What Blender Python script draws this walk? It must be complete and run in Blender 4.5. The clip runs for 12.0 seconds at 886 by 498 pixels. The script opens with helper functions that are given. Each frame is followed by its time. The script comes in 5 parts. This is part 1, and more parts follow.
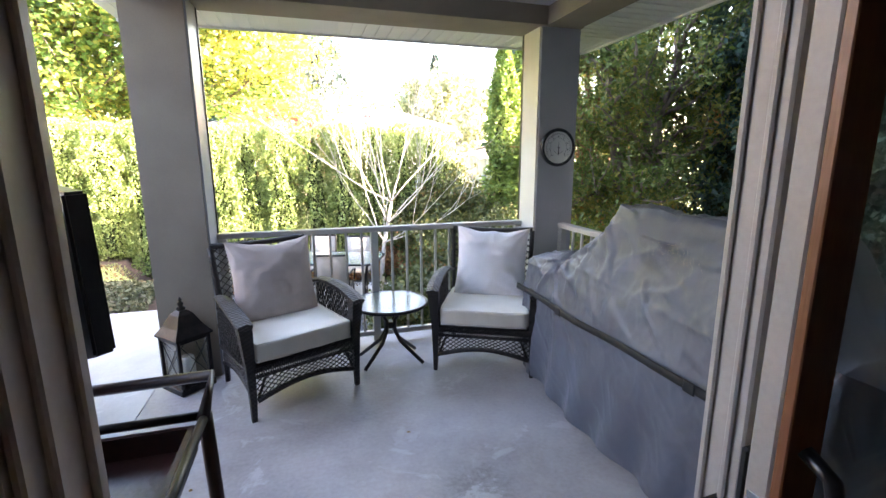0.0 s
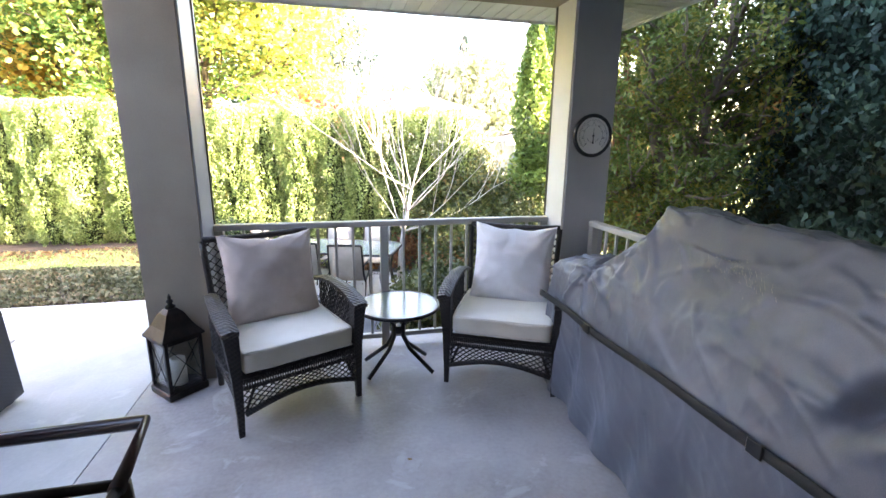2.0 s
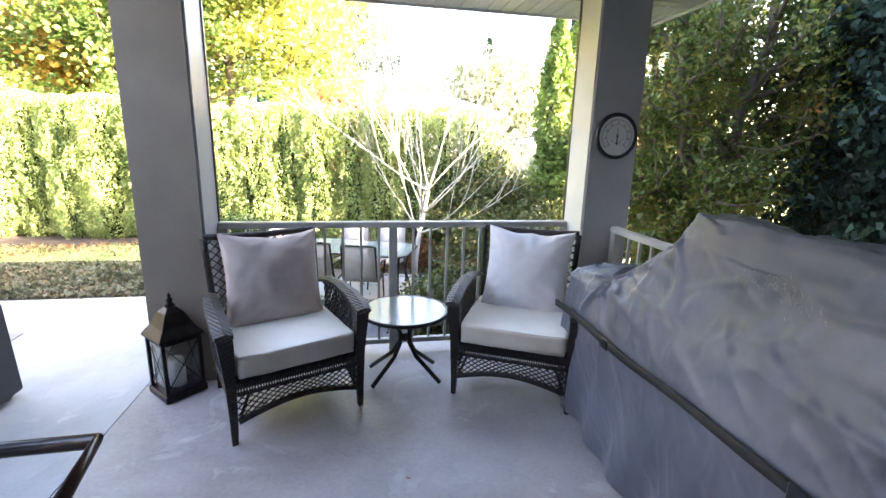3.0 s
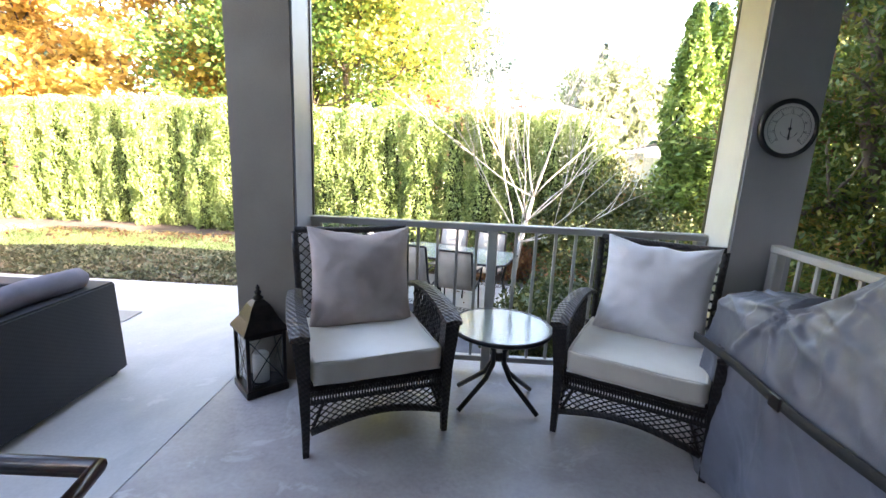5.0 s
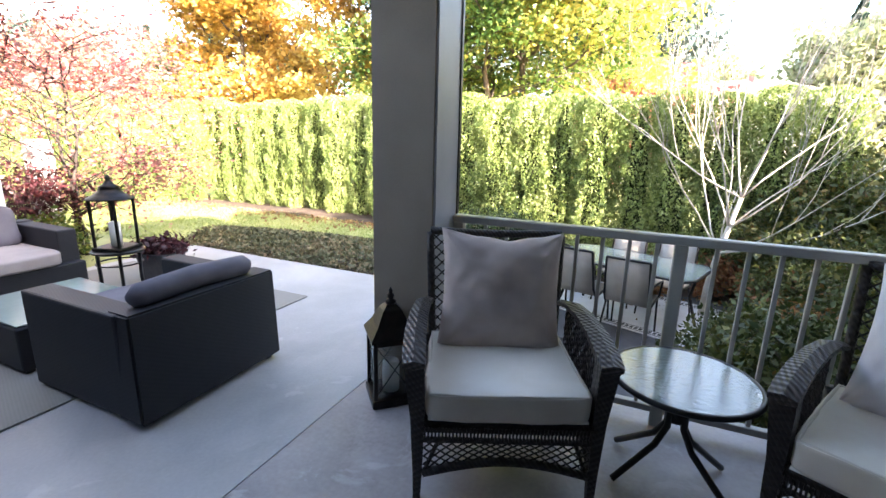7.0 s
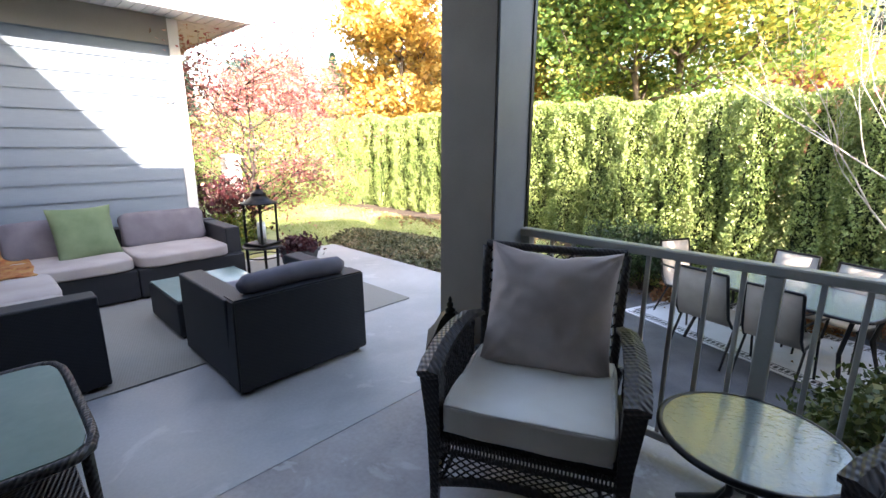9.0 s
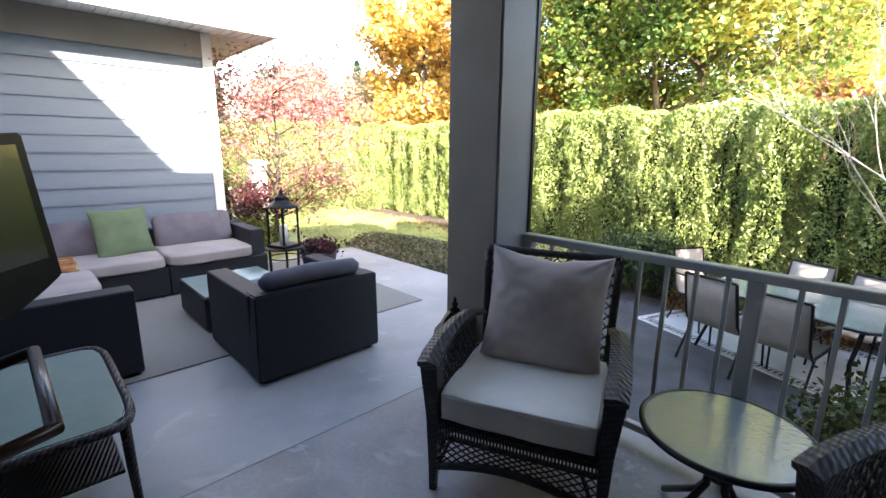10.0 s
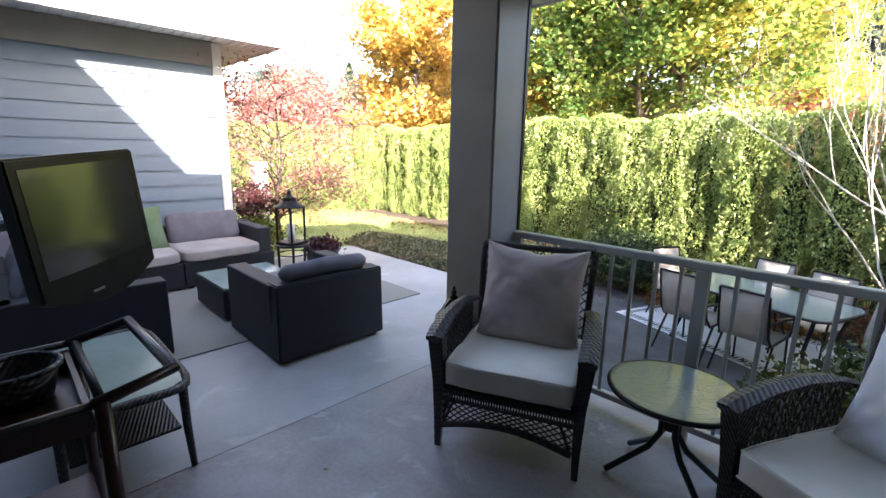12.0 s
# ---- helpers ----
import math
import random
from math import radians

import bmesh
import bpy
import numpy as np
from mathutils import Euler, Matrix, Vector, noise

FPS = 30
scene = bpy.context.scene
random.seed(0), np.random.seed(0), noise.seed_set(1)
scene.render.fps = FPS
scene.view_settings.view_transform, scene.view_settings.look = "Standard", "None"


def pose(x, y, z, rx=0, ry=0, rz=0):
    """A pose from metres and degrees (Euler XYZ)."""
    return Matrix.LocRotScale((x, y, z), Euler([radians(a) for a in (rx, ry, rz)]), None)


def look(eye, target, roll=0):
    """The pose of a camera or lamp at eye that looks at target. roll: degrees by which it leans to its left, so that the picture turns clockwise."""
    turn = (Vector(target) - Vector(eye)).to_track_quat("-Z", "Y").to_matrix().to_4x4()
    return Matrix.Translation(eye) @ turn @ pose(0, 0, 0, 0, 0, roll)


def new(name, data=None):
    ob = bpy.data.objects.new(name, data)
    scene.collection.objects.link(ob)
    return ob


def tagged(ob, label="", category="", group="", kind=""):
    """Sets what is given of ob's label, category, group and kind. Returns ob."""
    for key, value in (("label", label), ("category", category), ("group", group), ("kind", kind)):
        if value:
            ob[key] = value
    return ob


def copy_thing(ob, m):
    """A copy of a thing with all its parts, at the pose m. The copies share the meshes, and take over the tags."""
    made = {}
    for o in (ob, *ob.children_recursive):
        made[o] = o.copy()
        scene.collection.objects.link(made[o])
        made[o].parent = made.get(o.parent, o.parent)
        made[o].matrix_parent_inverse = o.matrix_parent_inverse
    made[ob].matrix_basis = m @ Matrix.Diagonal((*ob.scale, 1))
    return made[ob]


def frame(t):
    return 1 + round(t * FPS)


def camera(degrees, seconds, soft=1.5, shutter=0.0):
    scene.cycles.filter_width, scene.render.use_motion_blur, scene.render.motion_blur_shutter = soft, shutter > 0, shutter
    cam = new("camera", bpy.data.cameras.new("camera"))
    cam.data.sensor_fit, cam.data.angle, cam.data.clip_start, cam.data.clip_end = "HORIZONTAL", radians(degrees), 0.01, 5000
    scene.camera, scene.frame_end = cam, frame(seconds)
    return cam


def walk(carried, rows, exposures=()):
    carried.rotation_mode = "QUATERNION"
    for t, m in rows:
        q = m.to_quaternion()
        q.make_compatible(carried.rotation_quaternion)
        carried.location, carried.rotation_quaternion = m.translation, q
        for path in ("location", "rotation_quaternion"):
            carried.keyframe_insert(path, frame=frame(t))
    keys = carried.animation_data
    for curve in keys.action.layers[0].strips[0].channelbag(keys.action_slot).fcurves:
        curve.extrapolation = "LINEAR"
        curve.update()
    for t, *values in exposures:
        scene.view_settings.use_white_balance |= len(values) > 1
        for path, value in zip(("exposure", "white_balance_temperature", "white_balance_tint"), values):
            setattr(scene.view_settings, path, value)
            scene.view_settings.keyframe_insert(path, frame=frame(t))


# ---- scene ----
cam = camera(89.1, 12.0)
PATH = [
    (0, (0.601, 0.181, 1.458), (1.162, 2.06, 1.067), -0.2),
    (0.5, (0.641, 0.245, 1.465), (1.179, 2.127, 1.055), -0.2),
    (1, (0.703, 0.316, 1.483), (1.204, 2.204, 1.05), 0),
    (1.5, (0.73, 0.405, 1.476), (1.21, 2.295, 1.031), 0.4),
    (2, (0.76, 0.494, 1.48), (1.21, 2.389, 1.024), 0.7),
    (2.5, (0.818, 0.546, 1.467), (1.218, 2.453, 1.015), 1.1),
    (4.5, (0.877, 0.896, 1.415), (1.006, 2.843, 0.976), 2.5),
    (5, (0.869, 0.962, 1.356), (0.801, 2.916, 0.936), 2.5),
    (5.5, (0.845, 1.152, 1.32), (0.571, 3.088, 0.898), 2.2),
    (6, (0.806, 1.295, 1.325), (0.368, 3.195, 0.884), 2.1),
    (6.5, (0.767, 1.37, 1.325), (0.184, 3.229, 0.871), 2.2),
    (7, (0.897, 1.409, 1.338), (0.108, 3.185, 0.866), 1.5),
    (7.5, (1.049, 1.5, 1.337), (0.06, 3.171, 0.858), 1.1),
    (9.5, (1.351, 1.655, 1.383), (-0.04, 3.023, 0.945), 0.3),
    (10, (1.443, 1.595, 1.391), (0.031, 2.945, 0.964), 0.6),
    (10.5, (1.523, 1.534, 1.41), (0.107, 2.881, 0.986), 0.7),
    (11, (1.566, 1.444, 1.412), (0.168, 2.811, 0.99), 0.9),
    (11.5, (1.606, 1.363, 1.425), (0.223, 2.743, 0.998), 1.1),
    (12, (1.655, 1.294, 1.433), (0.275, 2.678, 1.011), 1.1),
]
EXPOSURE = [(0, 4.22, 7200, 25), (2.5, 4.24, 7100, 25), (4.5, 4.05, 7050, 23), (5.5, 3.76, 7050, 22), (7.5, 3.13, 6900, 20), (9.5, 2.9, 6800, 20), (12, 2.82, 6700, 20)]
walk(cam, [(t, look(eye, target, roll)) for t, eye, target, roll in PATH], EXPOSURE)


# ---- light ----
SUN = Vector((2.1, -0.8, 1.0)).normalized()
world = bpy.data.worlds.new("world")
scene.world = world
world.use_nodes = True
wt = world.node_tree
sky = wt.nodes.new("ShaderNodeTexSky")
sky.sky_type, sky.sun_disc = "NISHITA", False
sky.sun_elevation, sky.sun_rotation = math.asin(SUN.z), math.atan2(SUN.x, SUN.y)
sky.air_density, sky.dust_density, sky.ozone_density = 1.2, 2.5, 1.0
bg = wt.nodes["Background"]
bg.inputs["Strength"].default_value = 0.15
wt.links.new(sky.outputs[0], bg.inputs["Color"])
sun = new("sun", bpy.data.lights.new("sun", "SUN"))
sun.data.energy, sun.data.angle, sun.data.color = 4.8, radians(0.53), (1.0, 0.93, 0.82)
sun.matrix_world = look(SUN * 30, (0, 0, 0))


# ---- materials ----
def nodes_of(name, rough=0.6, metal=0.0):
    m = bpy.data.materials.new(name)
    m.use_nodes = True
    nt = m.node_tree
    b = nt.nodes["Principled BSDF"]
    b.inputs["Roughness"].default_value, b.inputs["Metallic"].default_value = rough, metal
    return m, nt, b


def add(nt, kind, **values):
    n = nt.nodes.new(kind)
    for k, v in values.items():
        if k in n.inputs:
            n.inputs[k].default_value = v
    return n


def ramp(nt, fac, stops):
    r = nt.nodes.new("ShaderNodeValToRGB")
    e = r.color_ramp.elements
    while len(e) < len(stops):
        e.new(0.5)
    for el, (p, c) in zip(e, stops):
        el.position, el.color = p, (*c, 1)
    nt.links.new(fac, r.inputs[0])
    return r.outputs[0]


def surface(name, a, b, scale=8.0, rough=0.6, metal=0.0, bump=0.2, fine=80.0, spots=None, stretch=None, vary=0.0):
    """A mottled surface: colours a and b mixed by coarse and fine noise, with bump from the fine one."""
    m, nt, bsdf = nodes_of(name, rough, metal)
    tc = add(nt, "ShaderNodeTexCoord")
    co = tc.outputs["Object"]
    if stretch:
        mp = add(nt, "ShaderNodeMapping")
        mp.inputs["Scale"].default_value = stretch
        nt.links.new(co, mp.inputs[0])
        co = mp.outputs[0]
    n1, n2 = add(nt, "ShaderNodeTexNoise", Scale=scale, Detail=5.0), add(nt, "ShaderNodeTexNoise", Scale=fine, Detail=4.0)
    nt.links.new(co, n1.inputs["Vector"]), nt.links.new(co, n2.inputs["Vector"])
    mix = add(nt, "ShaderNodeMath")
    mix.operation = "MULTIPLY_ADD"
    mix.inputs[1].default_value = 0.35
    nt.links.new(n2.outputs[0], mix.inputs[0]), nt.links.new(n1.outputs[0], mix.inputs[2])
    col = ramp(nt, mix.outputs[0], [(0.5, a), (0.85, b)] if not spots else [(0.42, spots), (0.55, a), (0.85, b)])
    if vary:
        inf = add(nt, "ShaderNodeObjectInfo")
        hs = add(nt, "ShaderNodeHueSaturation")
        mr = add(nt, "ShaderNodeMapRange")
        mr.inputs["To Min"].default_value, mr.inputs["To Max"].default_value = 1 - vary, 1 + vary
        nt.links.new(inf.outputs["Random"], mr.inputs["Value"]), nt.links.new(mr.outputs[0], hs.inputs["Value"])
        nt.links.new(col, hs.inputs["Color"])
        col = hs.outputs[0]
    nt.links.new(col, bsdf.inputs["Base Color"])
    if bump:
        bp = add(nt, "ShaderNodeBump", Strength=bump, Distance=0.004)
        nt.links.new(n2.outputs[0], bp.inputs["Height"]), nt.links.new(bp.outputs[0], bsdf.inputs["Normal"])
    return m


def woven(name, a, b, pitch=0.012, rough=0.45, bump=0.8):
    """Resin wicker or coarse cloth: crossing strands."""
    m, nt, bsdf = nodes_of(name, rough)
    tc = add(nt, "ShaderNodeTexCoord")
    sep = add(nt, "ShaderNodeSeparateXYZ")
    nt.links.new(tc.outputs["Object"], sep.inputs[0])

    def math_(op, x, y=None):
        n = add(nt, "ShaderNodeMath")
        n.operation = op
        for k, v in enumerate((x, y)):
            if v is None:
                continue
            if isinstance(v, (int, float)):
                n.inputs[k].default_value = v
            else:
                nt.links.new(v, n.inputs[k])
        return n.outputs[0]
    w = 2 * math.pi / pitch
    s = math_("SINE", math_("MULTIPLY", math_("ADD", sep.outputs[0], sep.outputs[1]), w / 2))
    c = math_("SINE", math_("MULTIPLY", math_("ADD", sep.outputs[2], math_("MULTIPLY", math_("SUBTRACT", sep.outputs[0], sep.outputs[1]), 0.5)), w / 2))
    h = math_("MULTIPLY_ADD", math_("MULTIPLY", s, c), 0.5)
    h.node.inputs[2].default_value = 0.5
    nz = add(nt, "ShaderNodeTexNoise", Scale=30.0, Detail=3.0)
    nt.links.new(tc.outputs["Object"], nz.inputs["Vector"])
    f = math_("MULTIPLY", math_("ADD", h, nz.outputs[0]), 0.6)
    nt.links.new(ramp(nt, f, [(0.2, a), (0.85, b)]), bsdf.inputs["Base Color"])
    bp = add(nt, "ShaderNodeBump", Strength=bump, Distance=pitch * 0.35)
    nt.links.new(h, bp.inputs["Height"]), nt.links.new(bp.outputs[0], bsdf.inputs["Normal"])
    return m


def foliage(name, stops, rough=0.5, through_=0.35):
    """Leaves: colour by leaf, with light passing through."""
    m, nt, bsdf = nodes_of(name, rough)
    geo = add(nt, "ShaderNodeNewGeometry")
    tc = add(nt, "ShaderNodeTexCoord")
    nz = add(nt, "ShaderNodeTexNoise", Scale=1.3, Detail=2.0)
    nt.links.new(tc.outputs["Object"], nz.inputs["Vector"])
    mx = add(nt, "ShaderNodeMath")
    mx.operation = "MULTIPLY_ADD"
    mx.inputs[1].default_value = 0.55
    sub = add(nt, "ShaderNodeMath")
    sub.operation = "MULTIPLY_ADD"
    sub.inputs[1].default_value, sub.inputs[2].default_value = 1.3, -0.4
    nt.links.new(nz.outputs[0], sub.inputs[0])
    nt.links.new(geo.outputs["Random Per Island"], mx.inputs[0]), nt.links.new(sub.outputs[0], mx.inputs[2])
    col = ramp(nt, mx.outputs[0], stops)
    nt.links.new(col, bsdf.inputs["Base Color"])
    tr = add(nt, "ShaderNodeBsdfTranslucent")
    nt.links.new(col, tr.inputs["Color"])
    ms = add(nt, "ShaderNodeMixShader")
    ms.inputs[0].default_value = through_
    nt.links.new(bsdf.outputs[0], ms.inputs[1]), nt.links.new(tr.outputs[0], ms.inputs[2])
    nt.links.new(ms.outputs[0], nt.nodes["Material Output"].inputs["Surface"])
    return m


def glass(name, tint=(0.9, 1.0, 0.96), rough=0.0, ripple=0.0, clear=0.75, scale=40.0):
    m, nt, bsdf = nodes_of(name, rough)
    bsdf.inputs["Base Color"].default_value = (*tint, 1)
    bsdf.inputs["Transmission Weight"].default_value = clear
    bsdf.inputs["IOR"].default_value = 1.45
    if ripple:
        tc = add(nt, "ShaderNodeTexCoord")
        nz = add(nt, "ShaderNodeTexNoise", Scale=scale, Detail=2.0)
        nt.links.new(tc.outputs["Object"], nz.inputs["Vector"])
        bp = add(nt, "ShaderNodeBump", Strength=ripple, Distance=0.003)
        nt.links.new(nz.outputs[0], bp.inputs["Height"]), nt.links.new(bp.outputs[0], bsdf.inputs["Normal"])
    return m


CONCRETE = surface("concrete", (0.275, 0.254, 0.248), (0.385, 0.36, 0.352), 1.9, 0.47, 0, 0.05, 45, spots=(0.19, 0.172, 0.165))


def scuffed(m, pale, dark, scale, limit):
    """Lays ragged pale scuffs and soft dark stains over a surface, and lets its gloss vary with them."""
    nt = m.node_tree
    bsdf = next(n for n in nt.nodes if n.type == "BSDF_PRINCIPLED")
    col = bsdf.inputs["Base Color"].links[0].from_socket
    tc = add(nt, "ShaderNodeTexCoord")
    for tone, sc, dist, lo, hi, amount in ((pale, scale, 1.2, limit, limit + 0.05, 0.5), (dark, scale * 0.55, 0.6, 0.50, 0.72, 0.45), (pale, scale * 0.4, 0.3, 0.50, 0.66, 0.45)):
        n = add(nt, "ShaderNodeTexNoise", Scale=sc, Detail=9.0, Roughness=0.62, Distortion=dist)
        nt.links.new(tc.outputs["Object"], n.inputs["Vector"])
        mr = add(nt, "ShaderNodeMapRange")
        for k, v in (("From Min", lo), ("From Max", hi), ("To Max", amount)):
            mr.inputs[k].default_value = v
        nt.links.new(n.outputs[0], mr.inputs["Value"])
        mx = nt.nodes.new("ShaderNodeMix")
        mx.data_type = "RGBA"
        mx.inputs[7].default_value = (*tone, 1)
        nt.links.new(mr.outputs[0], mx.inputs[0]), nt.links.new(col, mx.inputs[6])
        col = mx.outputs[2]
    nt.links.new(col, bsdf.inputs["Base Color"])
    gl = add(nt, "ShaderNodeMapRange")
    base = bsdf.inputs["Roughness"].default_value
    gl.inputs["From Min"].default_value, gl.inputs["From Max"].default_value = 0.35, 0.65
    gl.inputs["To Min"].default_value, gl.inputs["To Max"].default_value = base - 0.10, base + 0.16
    nt.links.new(n.outputs[0], gl.inputs["Value"]), nt.links.new(gl.outputs[0], bsdf.inputs["Roughness"])


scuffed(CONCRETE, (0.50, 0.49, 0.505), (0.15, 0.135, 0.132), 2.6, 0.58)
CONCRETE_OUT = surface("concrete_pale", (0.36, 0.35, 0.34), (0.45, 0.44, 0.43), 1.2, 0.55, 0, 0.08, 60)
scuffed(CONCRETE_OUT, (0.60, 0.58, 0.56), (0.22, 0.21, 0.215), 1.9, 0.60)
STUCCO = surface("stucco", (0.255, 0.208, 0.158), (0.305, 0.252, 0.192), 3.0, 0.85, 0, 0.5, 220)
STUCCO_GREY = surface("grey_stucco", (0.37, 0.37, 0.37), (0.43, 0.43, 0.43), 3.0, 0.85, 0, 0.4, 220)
# Porch post trim: grey because its shade is put into the colour.
SHADE_TRIM = surface("shaded_trim", (0.30, 0.31, 0.325), (0.35, 0.36, 0.375), 4.0, 0.32, 0, 0.08, 120)
# Corner post side: warm light off the hedge is put into this cream.
TRIM = surface("warm_lit_trim", (0.60, 0.58, 0.50), (0.66, 0.64, 0.56), 4.0, 0.5, 0, 0.08, 120)
WHITE = surface("white_paint", (0.74, 0.73, 0.70), (0.80, 0.79, 0.76), 3.0, 0.45, 0, 0.05, 100)
RAIL = surface("rail_paint", (0.40, 0.39, 0.35), (0.46, 0.45, 0.41), 5.0, 0.35, 0, 0.05, 100)
SIDING = surface("siding_paint", (0.140, 0.182, 0.230), (0.168, 0.215, 0.266), 2.0, 0.7, 0, 0.12, 90, stretch=(1, 0.15, 1.5), vary=0.03)
SHINGLE = surface("shingle", (0.16, 0.155, 0.15), (0.30, 0.29, 0.28), 8.0, 0.9, 0, 0.6, 120, vary=0.15)
WICKER = woven("brown_wicker", (0.002, 0.0015, 0.0015), (0.018, 0.012, 0.009), 0.013)
WICKER_FLAT = woven("black_wicker", (0.005, 0.006, 0.009), (0.013, 0.014, 0.019), 0.010, 0.6, 0.12)
WICKER_TOP = woven("worn_wicker", (0.005, 0.0035, 0.003), (0.046, 0.034, 0.028), 0.015, 0.42, 0.9)
FRAME = surface("dark_metal", (0.008, 0.008, 0.009), (0.02, 0.019, 0.018), 20, 0.35, 0.3, 0.1)
BRONZE = surface("bronze_metal", (0.007, 0.006, 0.006), (0.022, 0.017, 0.014), 14, 0.4, 0.6, 0.2)
CREAM = surface("cream_cloth", (0.77, 0.73, 0.64), (0.85, 0.82, 0.74), 5, 0.95, 0, 0.35, 500)
TAUPE = surface("taupe_cloth", (0.48, 0.39, 0.345), (0.60, 0.50, 0.45), 7, 0.95, 0, 0.35, 500)
PALE = surface("pale_cloth", (0.70, 0.67, 0.68), (0.80, 0.775, 0.785), 6, 0.95, 0, 0.35, 500)
# The cream cloth again, darkened for shade on the cushion sides.
SIDE_SHADE = surface("cushion_side_shade", (0.56, 0.50, 0.41), (0.66, 0.60, 0.50), 5, 0.95, 0, 0.35, 500)
PIPING = surface("piping_cloth", (0.62, 0.58, 0.50), (0.72, 0.68, 0.60), 8, 0.9, 0, 0.3, 500)
GREY_CLOTH = surface("grey_cloth", (0.12, 0.112, 0.128), (0.17, 0.158, 0.18), 6, 0.95, 0, 0.3, 400)
BEIGE_CLOTH = surface("beige_cloth", (0.36, 0.31, 0.29), (0.44, 0.39, 0.365), 4, 0.95, 0, 0.3, 400)
GREEN_CLOTH = surface("green_cloth", (0.115, 0.165, 0.085), (0.165, 0.22, 0.125), 6, 0.95, 0, 0.35, 400)
COVER = surface("cover_cloth", (0.075, 0.083, 0.104), (0.128, 0.140, 0.172), 2.2, 0.42, 0, 0.25, 350)
def crease(m, scale, strength, distance):
    """Adds sharp broad creases over the fine bump of a cloth."""
    nt = m.node_tree
    bsdf = next(n for n in nt.nodes if n.type == "BSDF_PRINCIPLED")
    fine_ = bsdf.inputs["Normal"].links[0].from_socket
    tc = add(nt, "ShaderNodeTexCoord")
    tex = add(nt, "ShaderNodeTexNoise", Scale=scale, Detail=3.0, Distortion=0.6)
    tex.noise_type = "RIDGED_MULTIFRACTAL"
    bp = add(nt, "ShaderNodeBump", Strength=strength, Distance=distance)
    nt.links.new(tc.outputs["Object"], tex.inputs["Vector"]), nt.links.new(tex.outputs[0], bp.inputs["Height"])
    nt.links.new(fine_, bp.inputs["Normal"]), nt.links.new(bp.outputs[0], bsdf.inputs["Normal"])


crease(COVER, 3.0, 0.7, 0.026)
crease(CREAM, 4.0, 0.35, 0.008)
crease(TAUPE, 3.2, 0.6, 0.014)
crease(PALE, 3.2, 0.6, 0.014)
STRAP = surface("black_strap", (0.008, 0.008, 0.008), (0.018, 0.018, 0.017), 9, 0.75, 0, 0.3, 300, spots=(0.05, 0.045, 0.03))
RUG = woven("beige_rug", (0.25, 0.235, 0.205), (0.29, 0.273, 0.24), 0.012, 0.95, 0.15)
RUST_BARK = surface("rust_bark", (0.16, 0.075, 0.035), (0.30, 0.15, 0.08), 6, 0.8, 0, 0.5, 40)
BARK = surface("bark", (0.09, 0.065, 0.05), (0.20, 0.16, 0.13), 6, 0.9, 0, 0.8, 40, stretch=(2, 2, 0.4))
DARK_BARK = surface("dark_bark", (0.03, 0.024, 0.022), (0.08, 0.06, 0.05), 6, 0.9, 0, 0.6, 40)
PALE_BARK = surface("pale_bark", (0.42, 0.38, 0.33), (0.60, 0.56, 0.50), 6, 0.8, 0, 0.5, 40)
LAWN = surface("lawn_ground", (0.26, 0.30, 0.11), (0.42, 0.44, 0.20), 2, 0.95, 0, 1.0, 60)
SOIL = surface("soil", (0.045, 0.031, 0.023), (0.11, 0.074, 0.052), 5, 0.95, 0, 1.0, 40)
PAVING = surface("dark_paving", (0.06, 0.062, 0.066), (0.11, 0.11, 0.115), 3, 0.8, 0, 0.4, 70)
CANDLE = surface("wax", (0.75, 0.72, 0.66), (0.80, 0.78, 0.72), 5, 0.5, 0, 0.05)
STEEL = surface("steel", (0.55, 0.55, 0.55), (0.65, 0.65, 0.65), 5, 0.25, 1.0, 0.02)
BROWN_WOOD = surface("brown_wood", (0.18, 0.066, 0.028), (0.26, 0.105, 0.046), 5, 0.4, 0, 0.15, 60, stretch=(6, 6, 0.4))
DARK_WOOD = surface("dark_wood", (0.022, 0.008, 0.006), (0.06, 0.02, 0.015), 5, 0.28, 0, 0.2, 60)
BLACK = surface("black_plastic", (0.006, 0.006, 0.007), (0.012, 0.012, 0.013), 20, 0.3, 0, 0.03)
SCREEN = surface("tv_screen", (0.004, 0.004, 0.004), (0.006, 0.006, 0.006), 2, 0.12, 0, 0)
SCREEN.node_tree.nodes["Principled BSDF"].inputs["IOR"].default_value = 3.2
SILVER = surface("silver_plastic", (0.35, 0.35, 0.36), (0.42, 0.42, 0.43), 8, 0.4, 0.3, 0.02)
SLING = surface("sling_cloth", (0.36, 0.32, 0.27), (0.44, 0.40, 0.34), 6, 0.8, 0, 0.3, 400)
TERRA = surface("grey_pot", (0.05, 0.05, 0.055), (0.09, 0.09, 0.10), 6, 0.6, 0, 0.3, 60)
TABLE_GLASS = glass("table_glass", (0.50, 0.60, 0.56), 0.03, 0.7, 0.6, 55)
TABLE_GLASS.node_tree.nodes["Principled BSDF"].inputs["IOR"].default_value = 1.95
FROSTED = surface("frosted_green_glass", (0.17, 0.235, 0.205), (0.205, 0.275, 0.24), 3, 0.16, 0, 0.02, 30)
CLEAR_GLASS = glass("clear_glass", (0.97, 1.0, 0.99), 0.0, 0.0, 1.0)
GREEN_LEAF = foliage("hedge_leaf", [(0.1, (0.10, 0.165, 0.045)), (0.5, (0.28, 0.365, 0.105)), (0.95, (0.53, 0.59, 0.23))], 0.45, 0.28)
